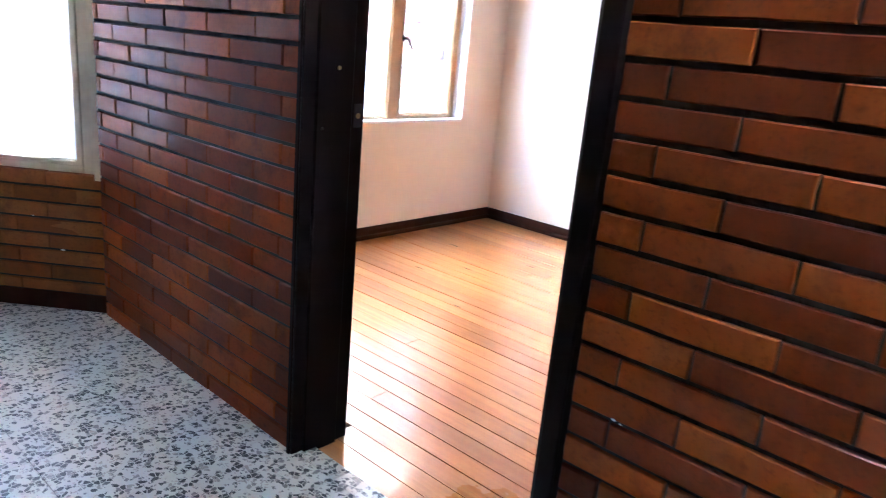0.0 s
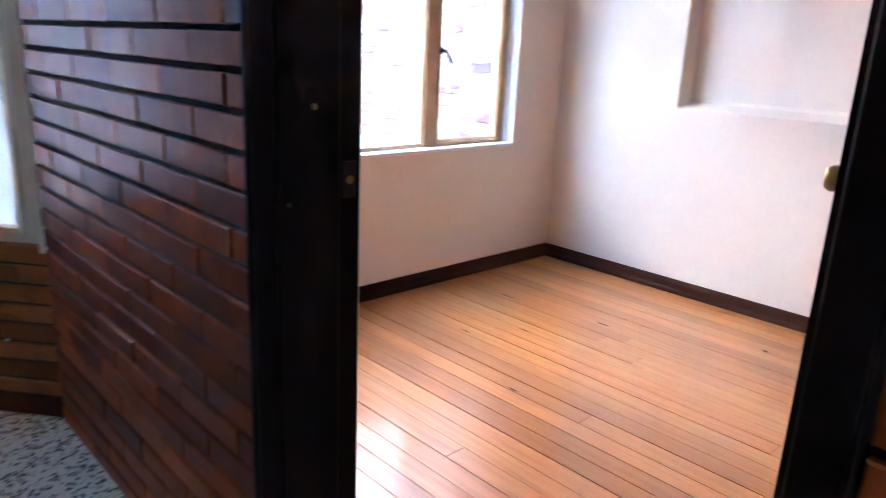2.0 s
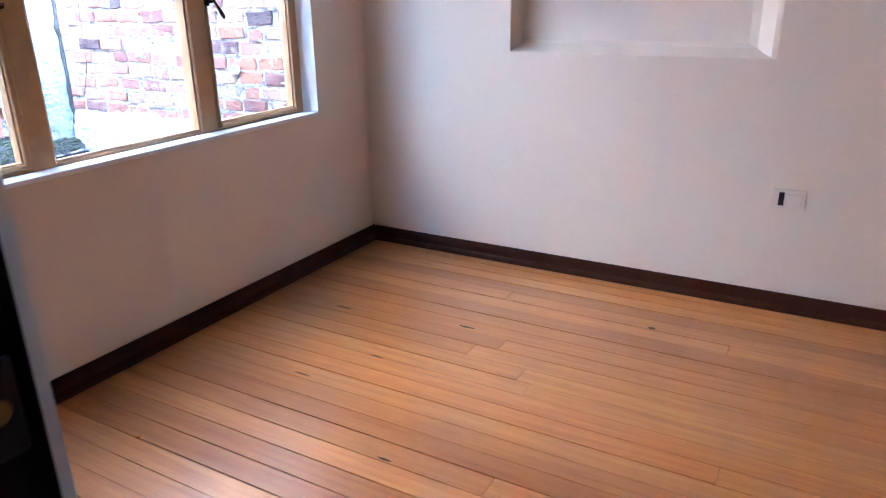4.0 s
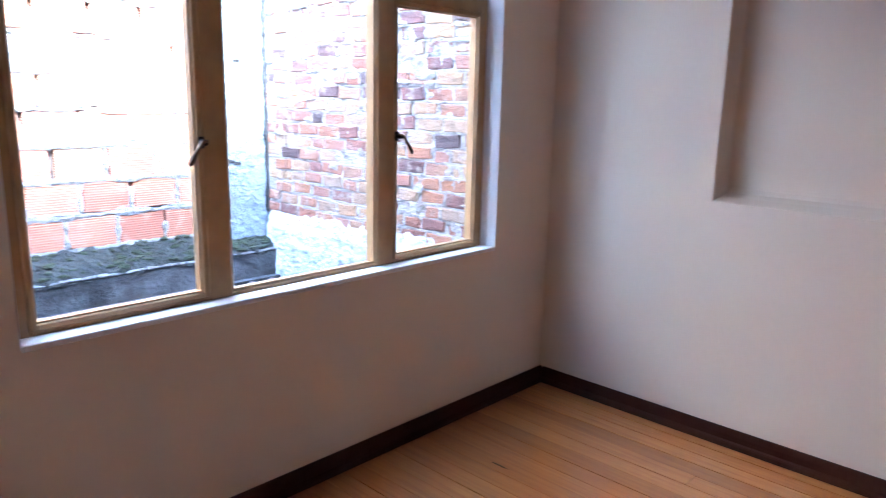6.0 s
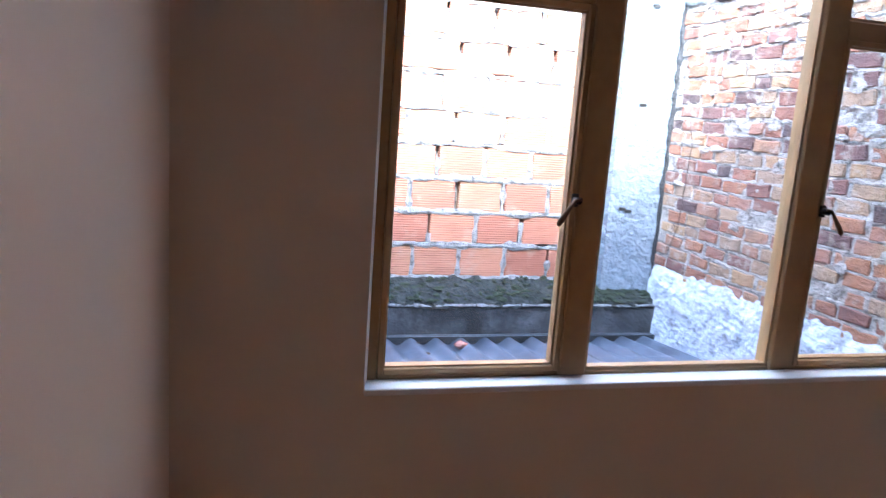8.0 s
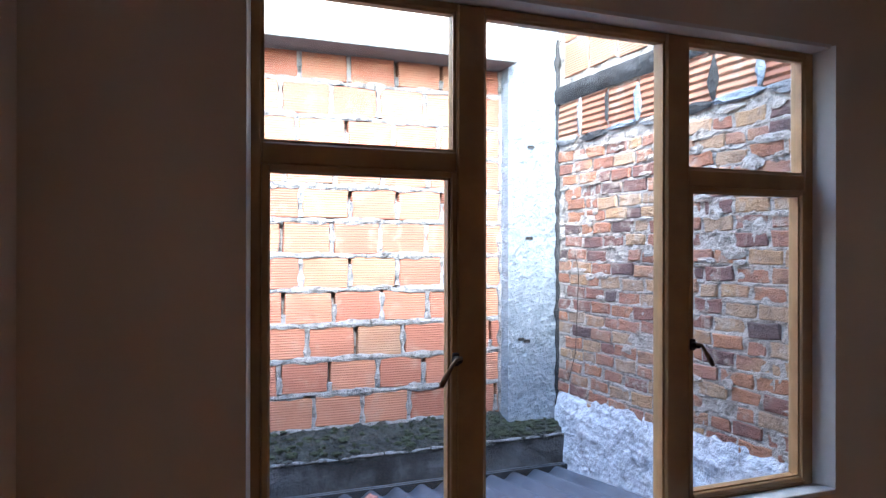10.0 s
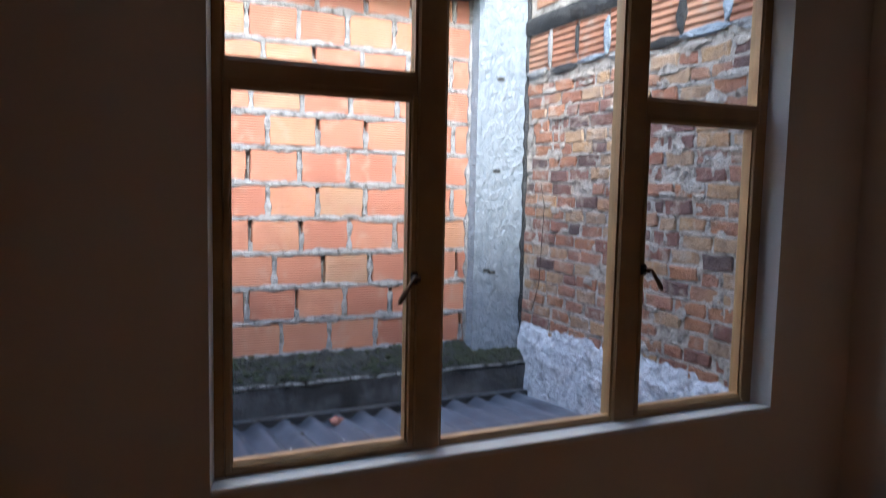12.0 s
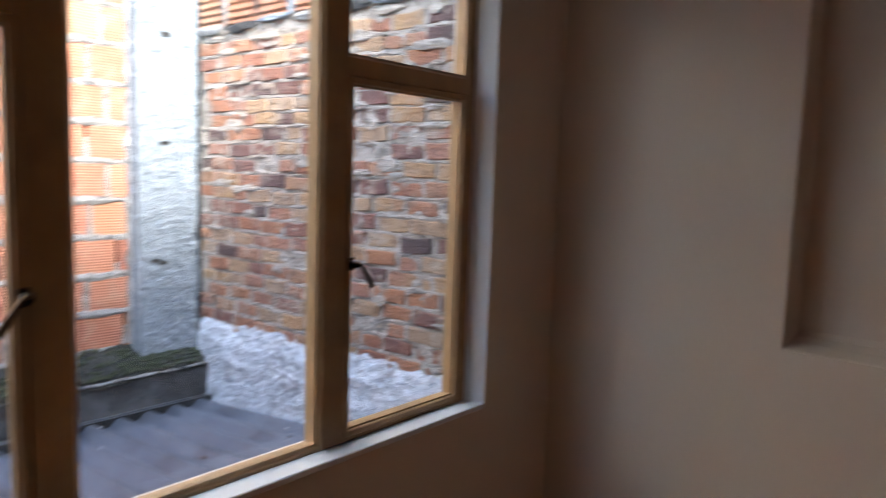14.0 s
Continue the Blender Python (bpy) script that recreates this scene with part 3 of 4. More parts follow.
def strip_face(u, v):
    return Vector((HW0 - 0.054 + 0.058 * u, 0.0045, HWZ0 - 0.004 + v * (HWZ1 - HWZ0))), Vector((0, 1, 0))


part("uneven_plaster", rough_sheet(8, 120, strip_face, 0.004, 17.0, 14.0), CREAMH, plaster_strip, "lumpy hand-laid cream plaster")
wall_west = structure(part("wall_west", boxes(((END.x - 0.2, -5.4, -0.2), (END.x, END.y, HALL_H))), PLASTER), "plain white hall wall", "wall")
wall_south = structure(part("wall_south", boxes(((-1.2, -5.4, -0.2), (5.2, -5.2, HALL_H))), WARMWALL), "plain unseen hall wall, brown to cut and warm bounced light", "wall")
wall_east = structure(part("wall_east", boxes(((5.0, -5.2, -0.2), (5.2, -2.9, HALL_H))), WARMWALL), "plain unseen hall wall, brown to cut and warm bounced light", "wall")
ceiling_hall = structure(part("ceiling_hall", boxes(((-1.2, -5.4, HALL_H), (3.0, -2.99, HALL_H + 0.12)), ((3.9, -5.4, HALL_H), (5.2, -2.99, HALL_H + 0.12)),
                                                ((3.0, -5.4, HALL_H), (3.9, -3.48, HALL_H + 0.12)), ((3.0, -3.06, HALL_H), (3.9, -2.99, HALL_H + 0.12))), CEILING), "white painted hall ceiling with an added skylight opening", "ceiling")
# unseen opening, added to brighten the top of the right brick wall
skylight = structure(empty("window_3"), "unseen frosted skylight added to light the hall bricks", "window")
part("window_frame", boxes(((2.94, -3.54, 2.53), (3.0, -3.0, 2.9)), ((3.9, -3.54, 2.53), (3.96, -3.0, 2.9)), ((3.0, -3.54, 2.53), (3.9, -3.48, 2.9)), ((3.0, -3.06, 2.53), (3.9, -3.0, 2.9))), CREAMH, skylight)
part("pane", boxes(((3.0, -3.48, 2.56), (3.9, -3.06, 2.566))), FROST, skylight, "frosted white glass")

hall_window = structure(empty("window_2"), "cream painted steel window with frosted panes, above low brickwork", "window")
hall_window.matrix_world = OB
HY0, HY1 = -0.10, -0.035
part("window_frame", boxes(((HW0, HY0, HWZ0), (HW0 + 0.07, HY1, HWZ1)), ((HW1 - 0.05, HY0, HWZ0), (HW1, HY1, HWZ1)), ((HW0 + 0.07, HY0, HWZ0), (HW1 - 0.05, HY1, HWZ0 + 0.045)),
                           ((HW0 + 0.07, HY0, HWZ1 - 0.05), (HW1 - 0.05, HY1, HWZ1)), bevel=0.004), CREAMH, hall_window)
part("mullion", boxes(((0.635, HY0, HWZ0 + 0.045), (0.700, HY1 + 0.004, HWZ1 - 0.05)), bevel=0.004), CREAMH, hall_window)
for a, b in ((HW0 + 0.07, 0.635), (0.70, HW1 - 0.05)):
    z0, z1, t = HWZ0 + 0.045, HWZ1 - 0.05, 0.025
    sash = part("sash", boxes(((a, HY0 + 0.01, z0), (a + t, HY1 + 0.008, z1)), ((b - t, HY0 + 0.01, z0), (b, HY1 + 0.008, z1)),
                              ((a + t, HY0 + 0.01, z0), (b - t, HY1 + 0.008, z0 + t * 0.7)), ((a + t, HY0 + 0.01, z1 - t), (b - t, HY1 + 0.008, z1)), bevel=0.003), CREAMH, hall_window)
    pane = part("pane", boxes(((a + t, -0.072, z0 + t * 0.7), (b - t, -0.066, z1 - t))), DIMFROST, sash, "frosted white glass")
    if a < 0.5:
        h = part("handle", boxes(((b - 0.02, HY1 + 0.006, 1.05), (b - 0.002, HY1 + 0.018, 1.11)), bevel=0.003), IRON, sash, "dark iron casement catch")
        part("lever", tube([(b - 0.011, HY1 + 0.02, 1.085), (b - 0.014, HY1 + 0.04, 1.075), (b - 0.008, HY1 + 0.042, 1.03), (b - 0.002, HY1 + 0.04, 0.99)], [0.007, 0.008, 0.009, 0.006]), IRON, h, "", True)
hall_base = structure(part("baseboard_hall", boxes(((0.03, -0.011, 0.0), (1.5, 0.012, 0.075)), bevel=0.003), SKIRT), "dark red-brown baseboard under the hall window", "baseboard")
hall_base.matrix_world = OB

def speck(x, y, z, r, parent, turn=None):
    bm = bmesh.new()
    bmesh.ops.create_icosphere(bm, subdivisions=1, radius=1.0)
    for v in bm.verts:
        v.co = Vector((x + v.co.x * r, y + v.co.y * 0.0015, z + v.co.z * r * 0.45))
    part("paint_speck", bm, PLASTIC, parent, "dried speck of pale paint")


speck(0.212, 0.0025, 0.262, 0.010, wall_oblique)
speck(0.33, 0.0025, 0.40, 0.005, wall_oblique)
speck(0.52, 0.0025, 0.32, 0.005, wall_oblique)
speck(2.722, BRICK_Y - 0.0025, 0.575, 0.006, brick_wall)
speck(2.737, BRICK_Y - 0.0025, 0.572, 0.004, brick_wall)

# ---- the light well ----
BX, OY, CX, CY0 = -3.15, 0.354, -3.0, -0.075
ground = structure(part("ground", boxes(((-60, -60, -0.6), (60, 60, -0.4))), GROUND), "bare grey ground around the house", "ground")
wall_block = structure(part("wall_block", rough_sheet(120, 120, lambda u, v: (Vector((BX - 0.055, -4.2 + u * 4.4, -0.4 + v * 3.5)), Vector((1, 0, 0))), 0.010, 3.0), MORTAR),
                       "orange hollow clay block wall with smeared grey mortar", "wall")
part("core", boxes(((BX - 0.25, -4.2, -0.4), (BX - 0.08, 0.6, 3.2))), MORTAR, wall_block)
# unseen end wall, added to cut the light on the niche wall
wall_well = structure(part("wall_well_end", boxes(((BX - 0.25, -4.45, -0.4), (OUT_X - 1.05, -4.25, 3.2))), BEAMM), "plain unseen wall added to block light from the well's end", "wall")
# unseen wall, added to leave only steep sky above the well
wall_neighbour = structure(part("wall_neighbour", boxes(((BX - 0.35, -9.0, 3.41), (BX - 0.12, 6.0, 8.3))), NEIGHBOUR), "unseen upper wall added to block low sky, grey to cool its bounce", "wall")
wall_old = structure(part("wall_old_brick", rough_sheet(150, 150, lambda u, v: (Vector((-3.2 + u * 3.04, OY + 0.002, -0.4 + v * 4.0)), Vector((0, -1, 0))), 0.014, 7.0, 13.0), OLDMORTAR),
                     "weathered old brick wall with thick uneven mortar", "wall")
part("core", boxes(((-3.3, OY + 0.03, -0.4), (OUT_X, OY + 0.2, 3.6))), OLDMORTAR, wall_old)


def column_face(u, v):
    z = 0.1 + 3.3 * v
    w = OY - CY0
    if u < 0.2:
        return Vector((BX + (CX - BX) * u / 0.2, CY0, z)), Vector((0, -1, 0))
    return Vector((CX, CY0 + w * (u - 0.2) / 0.8, z)), Vector((1, 0, 0))


column = tagged(part("concrete_column", rough_sheet(50, 330, column_face, 0.0065, 11.0, 17.0), CONCRETE), "rough blue-grey cast concrete column between the two walls", "column", kind="structure")
for y, z in ((0.094, 1.613), (0.03, 0.856), (0.075, 0.84), (0.11, 2.3)):
    part("pock", rough_sheet(6, 4, lambda u, v: (Vector((CX + 0.012, y + (u - 0.5) * 0.06, z + (v - 0.5) * 0.025)), Vector((1, 0, 0))), 0.01, y * 30, 40), DARKBAND, column)
beam = structure(part("lintel_beam", box(bmesh.new(), (BX - 0.2, -4.2, 2.895), (CX + 0.16, CY0 - 0.004, 3.4), 0.008), BEAMM), "pale rendered beam over the block wall", "beam")
# dark slab below the beam: the underside's shade is put into its colour
SOFFIT = rough_surface("shaded_soffit", (0.09, 0.095, 0.10), (0.15, 0.155, 0.165), 7, 60, 0.95, 0.8, 0.01)
part("soffit", box(bmesh.new(), (BX - 0.1, -4.2, 2.881), (CX + 0.158, CY0 - 0.006, 2.8965), 0.003), SOFFIT, beam, "beam underside with its shade painted dark grey")


def curb_face(u, v):
    y = -4.0 + u * (OY + 4.0)
    prof = [(BX, 0.295), (-3.0, 0.235), (-2.88, 0.185), (-2.85, 0.16), (-2.855, 0.12), (-2.86, -0.04), (-2.86, -0.25)]
    s = v * (len(prof) - 1)
    i = min(int(s), len(prof) - 2)
    a, b = prof[i], prof[i + 1]
    f = s - i
    d = Vector((b[0] - a[0], 0, b[1] - a[1])).normalized()
    return Vector((a[0] + f * (b[0] - a[0]), y, a[1] + f * (b[1] - a[1]))), Vector((-d.z, 0, d.x)) if i > 0 else Vector((0, 0, 1))


curb = structure(part("curb", rough_sheet(300, 24, lambda u, v: curb_face(u, v * 0.62), 0.024, 5.0, 19.0), CURB), "mossy dark concrete ledge along the block wall foot", "ledge")
part("ledge_front", rough_sheet(200, 16, lambda u, v: curb_face(u, 0.60 + v * 0.4), 0.006, 6.0, 9.0), LEDGEM, curb, "damp dark front of the ledge")
lip = [-4.0 + 0.02 * k for k in range(217)]
part("lip", tube([(-2.853, y, 0.155 + 0.012 * noise.noise(Vector((y * 6, 2, 0)))) for y in lip], [0.010 + 0.007 * noise.noise(Vector((y * 13, 5, 0))) for y in lip], 6), MORTAR, curb, "pale broken mortar lip")
flashing = structure(part("flashing", boxes(((-2.845, -4.0, -0.11), (-2.80, OY, -0.055)), bevel=0.003), DARKBAND), "dark metal flashing strip along the ledge", "flashing")
# thin pale strips draw the highlight along the dark flashing's edges
ZINC = plain("edge_highlight_zinc", (0.24, 0.26, 0.29), 0.45, 0.7, vary=0.4, scale=14)
for fx, fz in ((-2.832, -0.050), (-2.806, -0.052)):
    edge = [-4.0 + 0.1 * k for k in range(44)]
    part("folded_edge", tube([(fx, min(y, OY), fz + 0.003 * noise.noise(Vector((y * 4, fx, 0)))) for y in edge], [0.0035] * 44, 6), ZINC, flashing, "pale zinc strip for the flashing's edge highlight")


def roof_z(x, y):
    return -0.085 + 0.10 * (x + 2.8) + 0.024 * math.sin(2 * math.pi * y / 0.177)


bm = bmesh.new()
ys = [-2.85 + i * 0.177 / 14 for i in range(int((OY + 2.85) * 14 / 0.177) + 1)]
xs = [-2.80 + i * 0.2625 for i in range(11)]
grid = [[[bm.verts.new((x, y, roof_z(x, y) - d)) for y in ys] for x in xs] for d in (0.0, 0.008)]
for g in grid:
    for a, b in zip(g, g[1:]):
        for k in range(len(ys) - 1):
            bm.faces.new((a[k], a[k + 1], b[k + 1], b[k]))
for k in range(len(ys) - 1):
    bm.faces.new((grid[0][0][k], grid[0][0][k + 1], grid[1][0][k + 1], grid[1][0][k]))
roof = structure(part("corrugated_roof", bm, ROOFM, smooth=True), "dark blue-grey corrugated fibre cement sheet roof", "roof")


def stone(name, at, size, mat, label):
    bm = bmesh.new()
    bmesh.ops.create_icosphere(bm, subdivisions=2, radius=1.0)
    for v in bm.verts:
        v.co *= 1 + 0.45 * noise.noise(v.co * 1.7 + Vector(at)) + 0.25 * noise.noise(v.co * 4.0 + Vector(at))
        v.co = Vector((v.co.x * size[0], v.co.y * size[1], v.co.z * size[2])) + Vector(at)
    return tagged(part(name, bm, mat), label, "debris")


PINK = rough_surface("pink_brick_chip", (0.26, 0.10, 0.075), (0.42, 0.20, 0.16), 30, 120, 0.9, 0.6, 0.004)
LEAFM = plain("dry_leaf", (0.07, 0.05, 0.035), 0.8)
stone("brick_chip", (-2.62, -1.245, roof_z(-2.62, -1.245) + 0.020), (0.038, 0.042, 0.030), PINK, "broken pink brick chip lying on the corrugated roof")
rl = random.Random(5)
for i in range(9):
    x, y = rl.uniform(-2.7, -1.2), rl.uniform(-2.0, 0.2)
    stone("dry_leaf", (x, y, roof_z(x, y) + 0.004), (rl.uniform(0.012, 0.025), rl.uniform(0.008, 0.014), 0.004), LEAFM, "dark curled dry leaf lying on the corrugated roof")

for i in range(9):
    x, y = rl.uniform(-2.7, -1.4), rl.uniform(-2.0, 0.25)
    bm = bmesh.new()
    bmesh.ops.create_icosphere(bm, subdivisions=1, radius=1.0)
    for v in bm.verts:
        v.co = Vector((x + v.co.x * 0.011, y + v.co.y * 0.007, roof_z(x, y) + 0.001 + v.co.z * 0.002))
    part("pale_fleck", bm, PLASTIC, roof, "small dried white fleck")

wire = tagged(part("hanging_wire", tube([(-2.72, OY - 0.03, 1.52), (-2.66, OY - 0.035, 1.36), (-2.67, OY - 0.04, 1.1), (-2.70, OY - 0.035, 0.78), (-2.80, OY - 0.03, 0.56)], [0.0025] * 5, 6), IRON),
              "thin dark wire hanging against the old brick wall", "wire")

# pale parging over the foot of the old brick wall, with a ragged upper edge
def parge_face(u, v):
    x = CX + 0.02 + u * (OUT_X - CX - 0.02)
    top = 0.44 + 0.10 * u + 0.06 * noise.noise(Vector((x * 4, 1, 0))) + 0.03 * noise.noise(Vector((x * 13, 4, 0)))
    z = -0.3 + v * (top + 0.3)
    out = 0.035 * min(1.0, (1 - v) * 6)
    return Vector((x, OY - 0.006 - out, z)), Vector((0, -1, 0))


parging = structure(part("parging", rough_sheet(340, 110, parge_face, 0.012, 9.0, 7.0, (1.0, 1.0, 1.7)), PARGE), "rough whitewashed mortar over the wall foot", "render")

# mortar that bulges along the column's edges, much darker at the old wall
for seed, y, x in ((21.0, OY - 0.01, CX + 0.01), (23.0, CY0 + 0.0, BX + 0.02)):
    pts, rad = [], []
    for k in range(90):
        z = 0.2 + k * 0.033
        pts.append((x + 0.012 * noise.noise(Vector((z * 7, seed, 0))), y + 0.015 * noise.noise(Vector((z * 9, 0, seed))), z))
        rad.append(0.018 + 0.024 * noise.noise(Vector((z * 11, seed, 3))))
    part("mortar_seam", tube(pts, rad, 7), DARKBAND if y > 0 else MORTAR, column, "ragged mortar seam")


# ---- pieces: planks, tiles, bricks and blocks ----
def piece(name, mesh, at, parent, turn=None):
    ob = bpy.data.objects.new(name, mesh)
    scene.collection.objects.link(ob)
    ob.parent = parent
    ob.matrix_local = Matrix.Translation(at) @ (turn or Matrix.Identity(4))
    return ob


def chamfered(lx, ly, lz, c, mat, name, jitter=0.0, seed=0, axis=1):
    """A block of lx, ly, lz about its middle; the face towards -axis has a chamfered rim."""
    r = random.Random(seed)
    bm = bmesh.new()
    a, b, d = lx / 2, lz / 2, ly
    rim = [(-a, -b), (a, -b), (a, b), (-a, b)]
    if jitter:
        rim = [(-a, -b), (0, -b), (a, -b), (a, 0), (a, b), (0, b), (-a, b), (-a, 0)]
        rim = [(x + r.uniform(-1, 1) * jitter, z + r.uniform(-1, 1) * jitter) for x, z in rim]
    k = len(rim)
    back = [bm.verts.new((x, d, z)) for x, z in rim]
    edge = [bm.verts.new((x, c, z)) for x, z in rim]
    front = [bm.verts.new((x * (1 - c / a), r.uniform(-1, 1) * jitter * 0.5, z * (1 - c / b))) for x, z in rim]
    for p, q in ((back, edge), (edge, front)):
        for i in range(k):
            bm.faces.new((p[i], p[(i + 1) % k], q[(i + 1) % k], q[i]))
    if k == 8:
        mid = bm.verts.new((0, r.uniform(-0.4, 0.4) * jitter, 0))
        for i in range(k):
            bm.faces.new((front[i], front[(i + 1) % k], mid))
    else:
        bm.faces.new(front)
    return as_mesh(name, bm, mat)


rp = random.Random(17)
# planks run along x, 85 mm wide, butted at odd places
PW = 0.0855
j = 0
y = -0.004
while y > -2.99:
    w = PW + rp.uniform(-0.002, 0.002)
    y0 = max(y - w, -2.99)
    cuts = [0.0, ROOM_X1] if rp.random() < 0.55 else [0.0, rp.uniform(0.7, 2.6), ROOM_X1]
    if y0 < DOOR_Y:
        cuts = [OPEN0, OPEN1]
    for a, b in zip(cuts, cuts[1:]):
        gap = 0.0009 + (0.0013 if rp.random() < 0.55 else 0.0)
        bm = boxes(((a + 0.001, y0 + gap, -0.036), (b - 0.001, y - gap, FLOOR_Z + rp.uniform(-0.0008, 0.0006))))
        part("plank", bm, PLANK, floor)
    y = y0

# dark splits and knots in the planks
for kx, ky, kl, kw in ((0.967, -0.75, 0.075, 0.006), (0.784, -1.121, 0.06, 0.004), (0.413, -0.826, 0.085, 0.004), (1.62, -0.42, 0.03, 0.010), (1.15, -1.62, 0.05, 0.004), (0.62, -1.35, 0.07, 0.003)):
    bm = bmesh.new()
    bmesh.ops.create_uvsphere(bm, u_segments=14, v_segments=6, radius=1.0)
    for v in bm.verts:
        v.co = Vector((kx + v.co.x * kl / 2, ky + v.co.y * kw * (1 + 0.4 * noise.noise(v.co * 3 + Vector((kx, ky, 0)))), FLOOR_Z + 0.0005 + v.co.z * 0.0012))
    part("knot", bm, GAPS, floor, "dark split or knot in a plank")

# terrazzo tiles of 300 mm
tile = as_mesh("tile", box(bmesh.new(), (-0.1492, -0.1492, -0.012), (0.1492, 0.1492, 0.0), 0.0008), TERRAZZO)
for i in range(21):
    for k in range(8):
        piece("tile", tile, (-1.05 + 0.30 * i + 0.1, -3.10 - 0.30 * k - 0.045, 0.0), hall_floor)
edge_tile = as_mesh("tile", box(bmesh.new(), (-0.1492, -0.0, -0.012), (0.1492, 0.064, 0.0), 0.0008), TERRAZZO)
for i in range(4, 21):
    piece("tile", edge_tile, (-1.05 + 0.30 * i + 0.1, -2.994, 0.0), hall_floor)

# running bond of the hall: 265 x 67 mm pitch, joints 9 mm
COURSE, LENGTH = 0.067, 0.265
Z_OFF, Z_OFF_EAST = -0.009, 0.032


def brick_field(parent, x0, x1, z0, z1, at_zero, variants, mat_wall, y, halves, z_off):
    for c in range(40):
        zc = z_off + (c - 0.5) * COURSE
        if zc - COURSE / 2 < z0 - 0.02 or zc + COURSE / 2 > z1 + 0.04:
            continue
        start = at_zero + (0.0 if c % 2 else LENGTH / 2)
        n0 = math.floor((x0 - start) / LENGTH)
        for n in range(n0, n0 + 60):
            a, b = start + n * LENGTH, start + (n + 1) * LENGTH
            a2, b2 = max(a, x0), min(b, x1)
            if b2 - a2 < 0.03:
                continue
            full = b2 - a2 > LENGTH - 0.002
            if full:
                mesh = variants[rp.randrange(len(variants))]
            else:
                key = round(b2 - a2, 2)
                if key not in halves:
                    halves[key] = chamfered(b2 - a2 - 0.006, 0.05, COURSE - 0.011, 0.0025, mat_wall, "brick", 0.0012, int(key * 1000))
                mesh = halves[key]
            piece("brick", mesh, ((a2 + b2) / 2, y + rp.uniform(-0.002, 0.002), zc), parent)


HV = [chamfered(LENGTH - 0.006, 0.05, COURSE - 0.011, 0.0025, HBRICK, "brick", 0.0014, s) for s in range(6)]
hh = {}
brick_field(brick_wall, 0.375, 1.699, 0.0, HALL_H, 1.4775, HV, HBRICK, BRICK_Y, hh, Z_OFF)
brick_field(brick_wall, 2.621, 3.50, 0.0, HALL_H, 2.8435, HV, HBRICK, BRICK_Y, hh, Z_OFF_EAST)
OV = [chamfered(LENGTH - 0.006, 0.05, COURSE - 0.011, 0.0025, OBRICK_HALL, "brick", 0.0014, s) for s in range(4)]
flip = Matrix.Rotation(math.pi, 4, "Z")
for c in range(1, 40):
    zc = Z_OFF + (c - 0.5) * COURSE
    if zc - COURSE / 2 < 0.05 or zc + COURSE / 2 > HWZ0 + 0.02:
        continue
    for n in range(6):
        a = 0.005 + n * LENGTH + (LENGTH / 2 if c % 2 else 0) - LENGTH / 2
        piece("brick", OV[(n + c) % 4], (max(a, 0.0) + LENGTH / 2, 0.0, zc), wall_oblique, flip)

# the rest of the hall's brickwork, out of the camera's path, as one part
bm = bmesh.new()
for c in range(1, 39):
    zc = Z_OFF_EAST + (c - 0.5) * COURSE
    for n in range(7):
        a = 3.505 + n * LENGTH + (LENGTH / 2 if c % 2 else 0)
        if a + LENGTH < 5.0 and zc < HALL_H - 0.03:
            box(bm, (a + 0.0045, BRICK_Y, zc - COURSE / 2 + 0.005), (a + LENGTH - 0.0045, BRICK_Y + 0.04, zc + COURSE / 2 - 0.005))
tagged(part("far_bricks", bm, HBRICK, brick_wall), kind="stuff")

# hollow clay blocks, 345 x 240 mm pitch, uneven bond
BROWS = {0: -1.50, 1: -1.735, 2: -1.545, 3: -1.705, 4: -1.589, 5: -1.72, 6: -1.59, 7: -1.70, 8: -1.62, 9: -1.73, 10: -1.60}
BLV = [chamfered(0.318, 0.10, 0.214, 0.006, CLAY, "block", 0.006, s) for s in range(9)]
turn_x = Matrix.Rotation(math.pi / 2, 4, "Z")
for r in range(11):
    zc = 0.285 + 0.24 * r + 0.12
    for n in range(-3, 6):
        yc = BROWS[r] + 0.347 * n + 0.173 + rp.uniform(-0.004, 0.004)
        if yc > 0.12:
            continue
        piece("block", BLV[rp.randrange(9)], (BX + rp.uniform(0.006, 0.016), yc, zc + rp.uniform(-0.004, 0.004)), wall_block, turn_x @ Matrix.Rotation(radians(rp.uniform(-0.7, 0.7)), 4, "Y"))


def bead(points, radii, flat, seed):
    """An uneven strand of squeezed mortar; its strength along `flat` is kept small."""
    bm = tube(points, radii, 7)
    axis = Vector(flat)
    base = Vector(points[0]).dot(axis)
    for v in bm.verts:
        d = v.co.dot(axis) - base
        n = noise.noise(v.co * 22 + Vector((seed, 0, 0))) * 0.006 + noise.noise(v.co * 60 + Vector((0, seed, 0))) * 0.003
        v.co += axis * (-0.35 * d + n)
        v.co.z += noise.noise(v.co * 17 + Vector((0, 0, seed))) * 0.011
    return bm


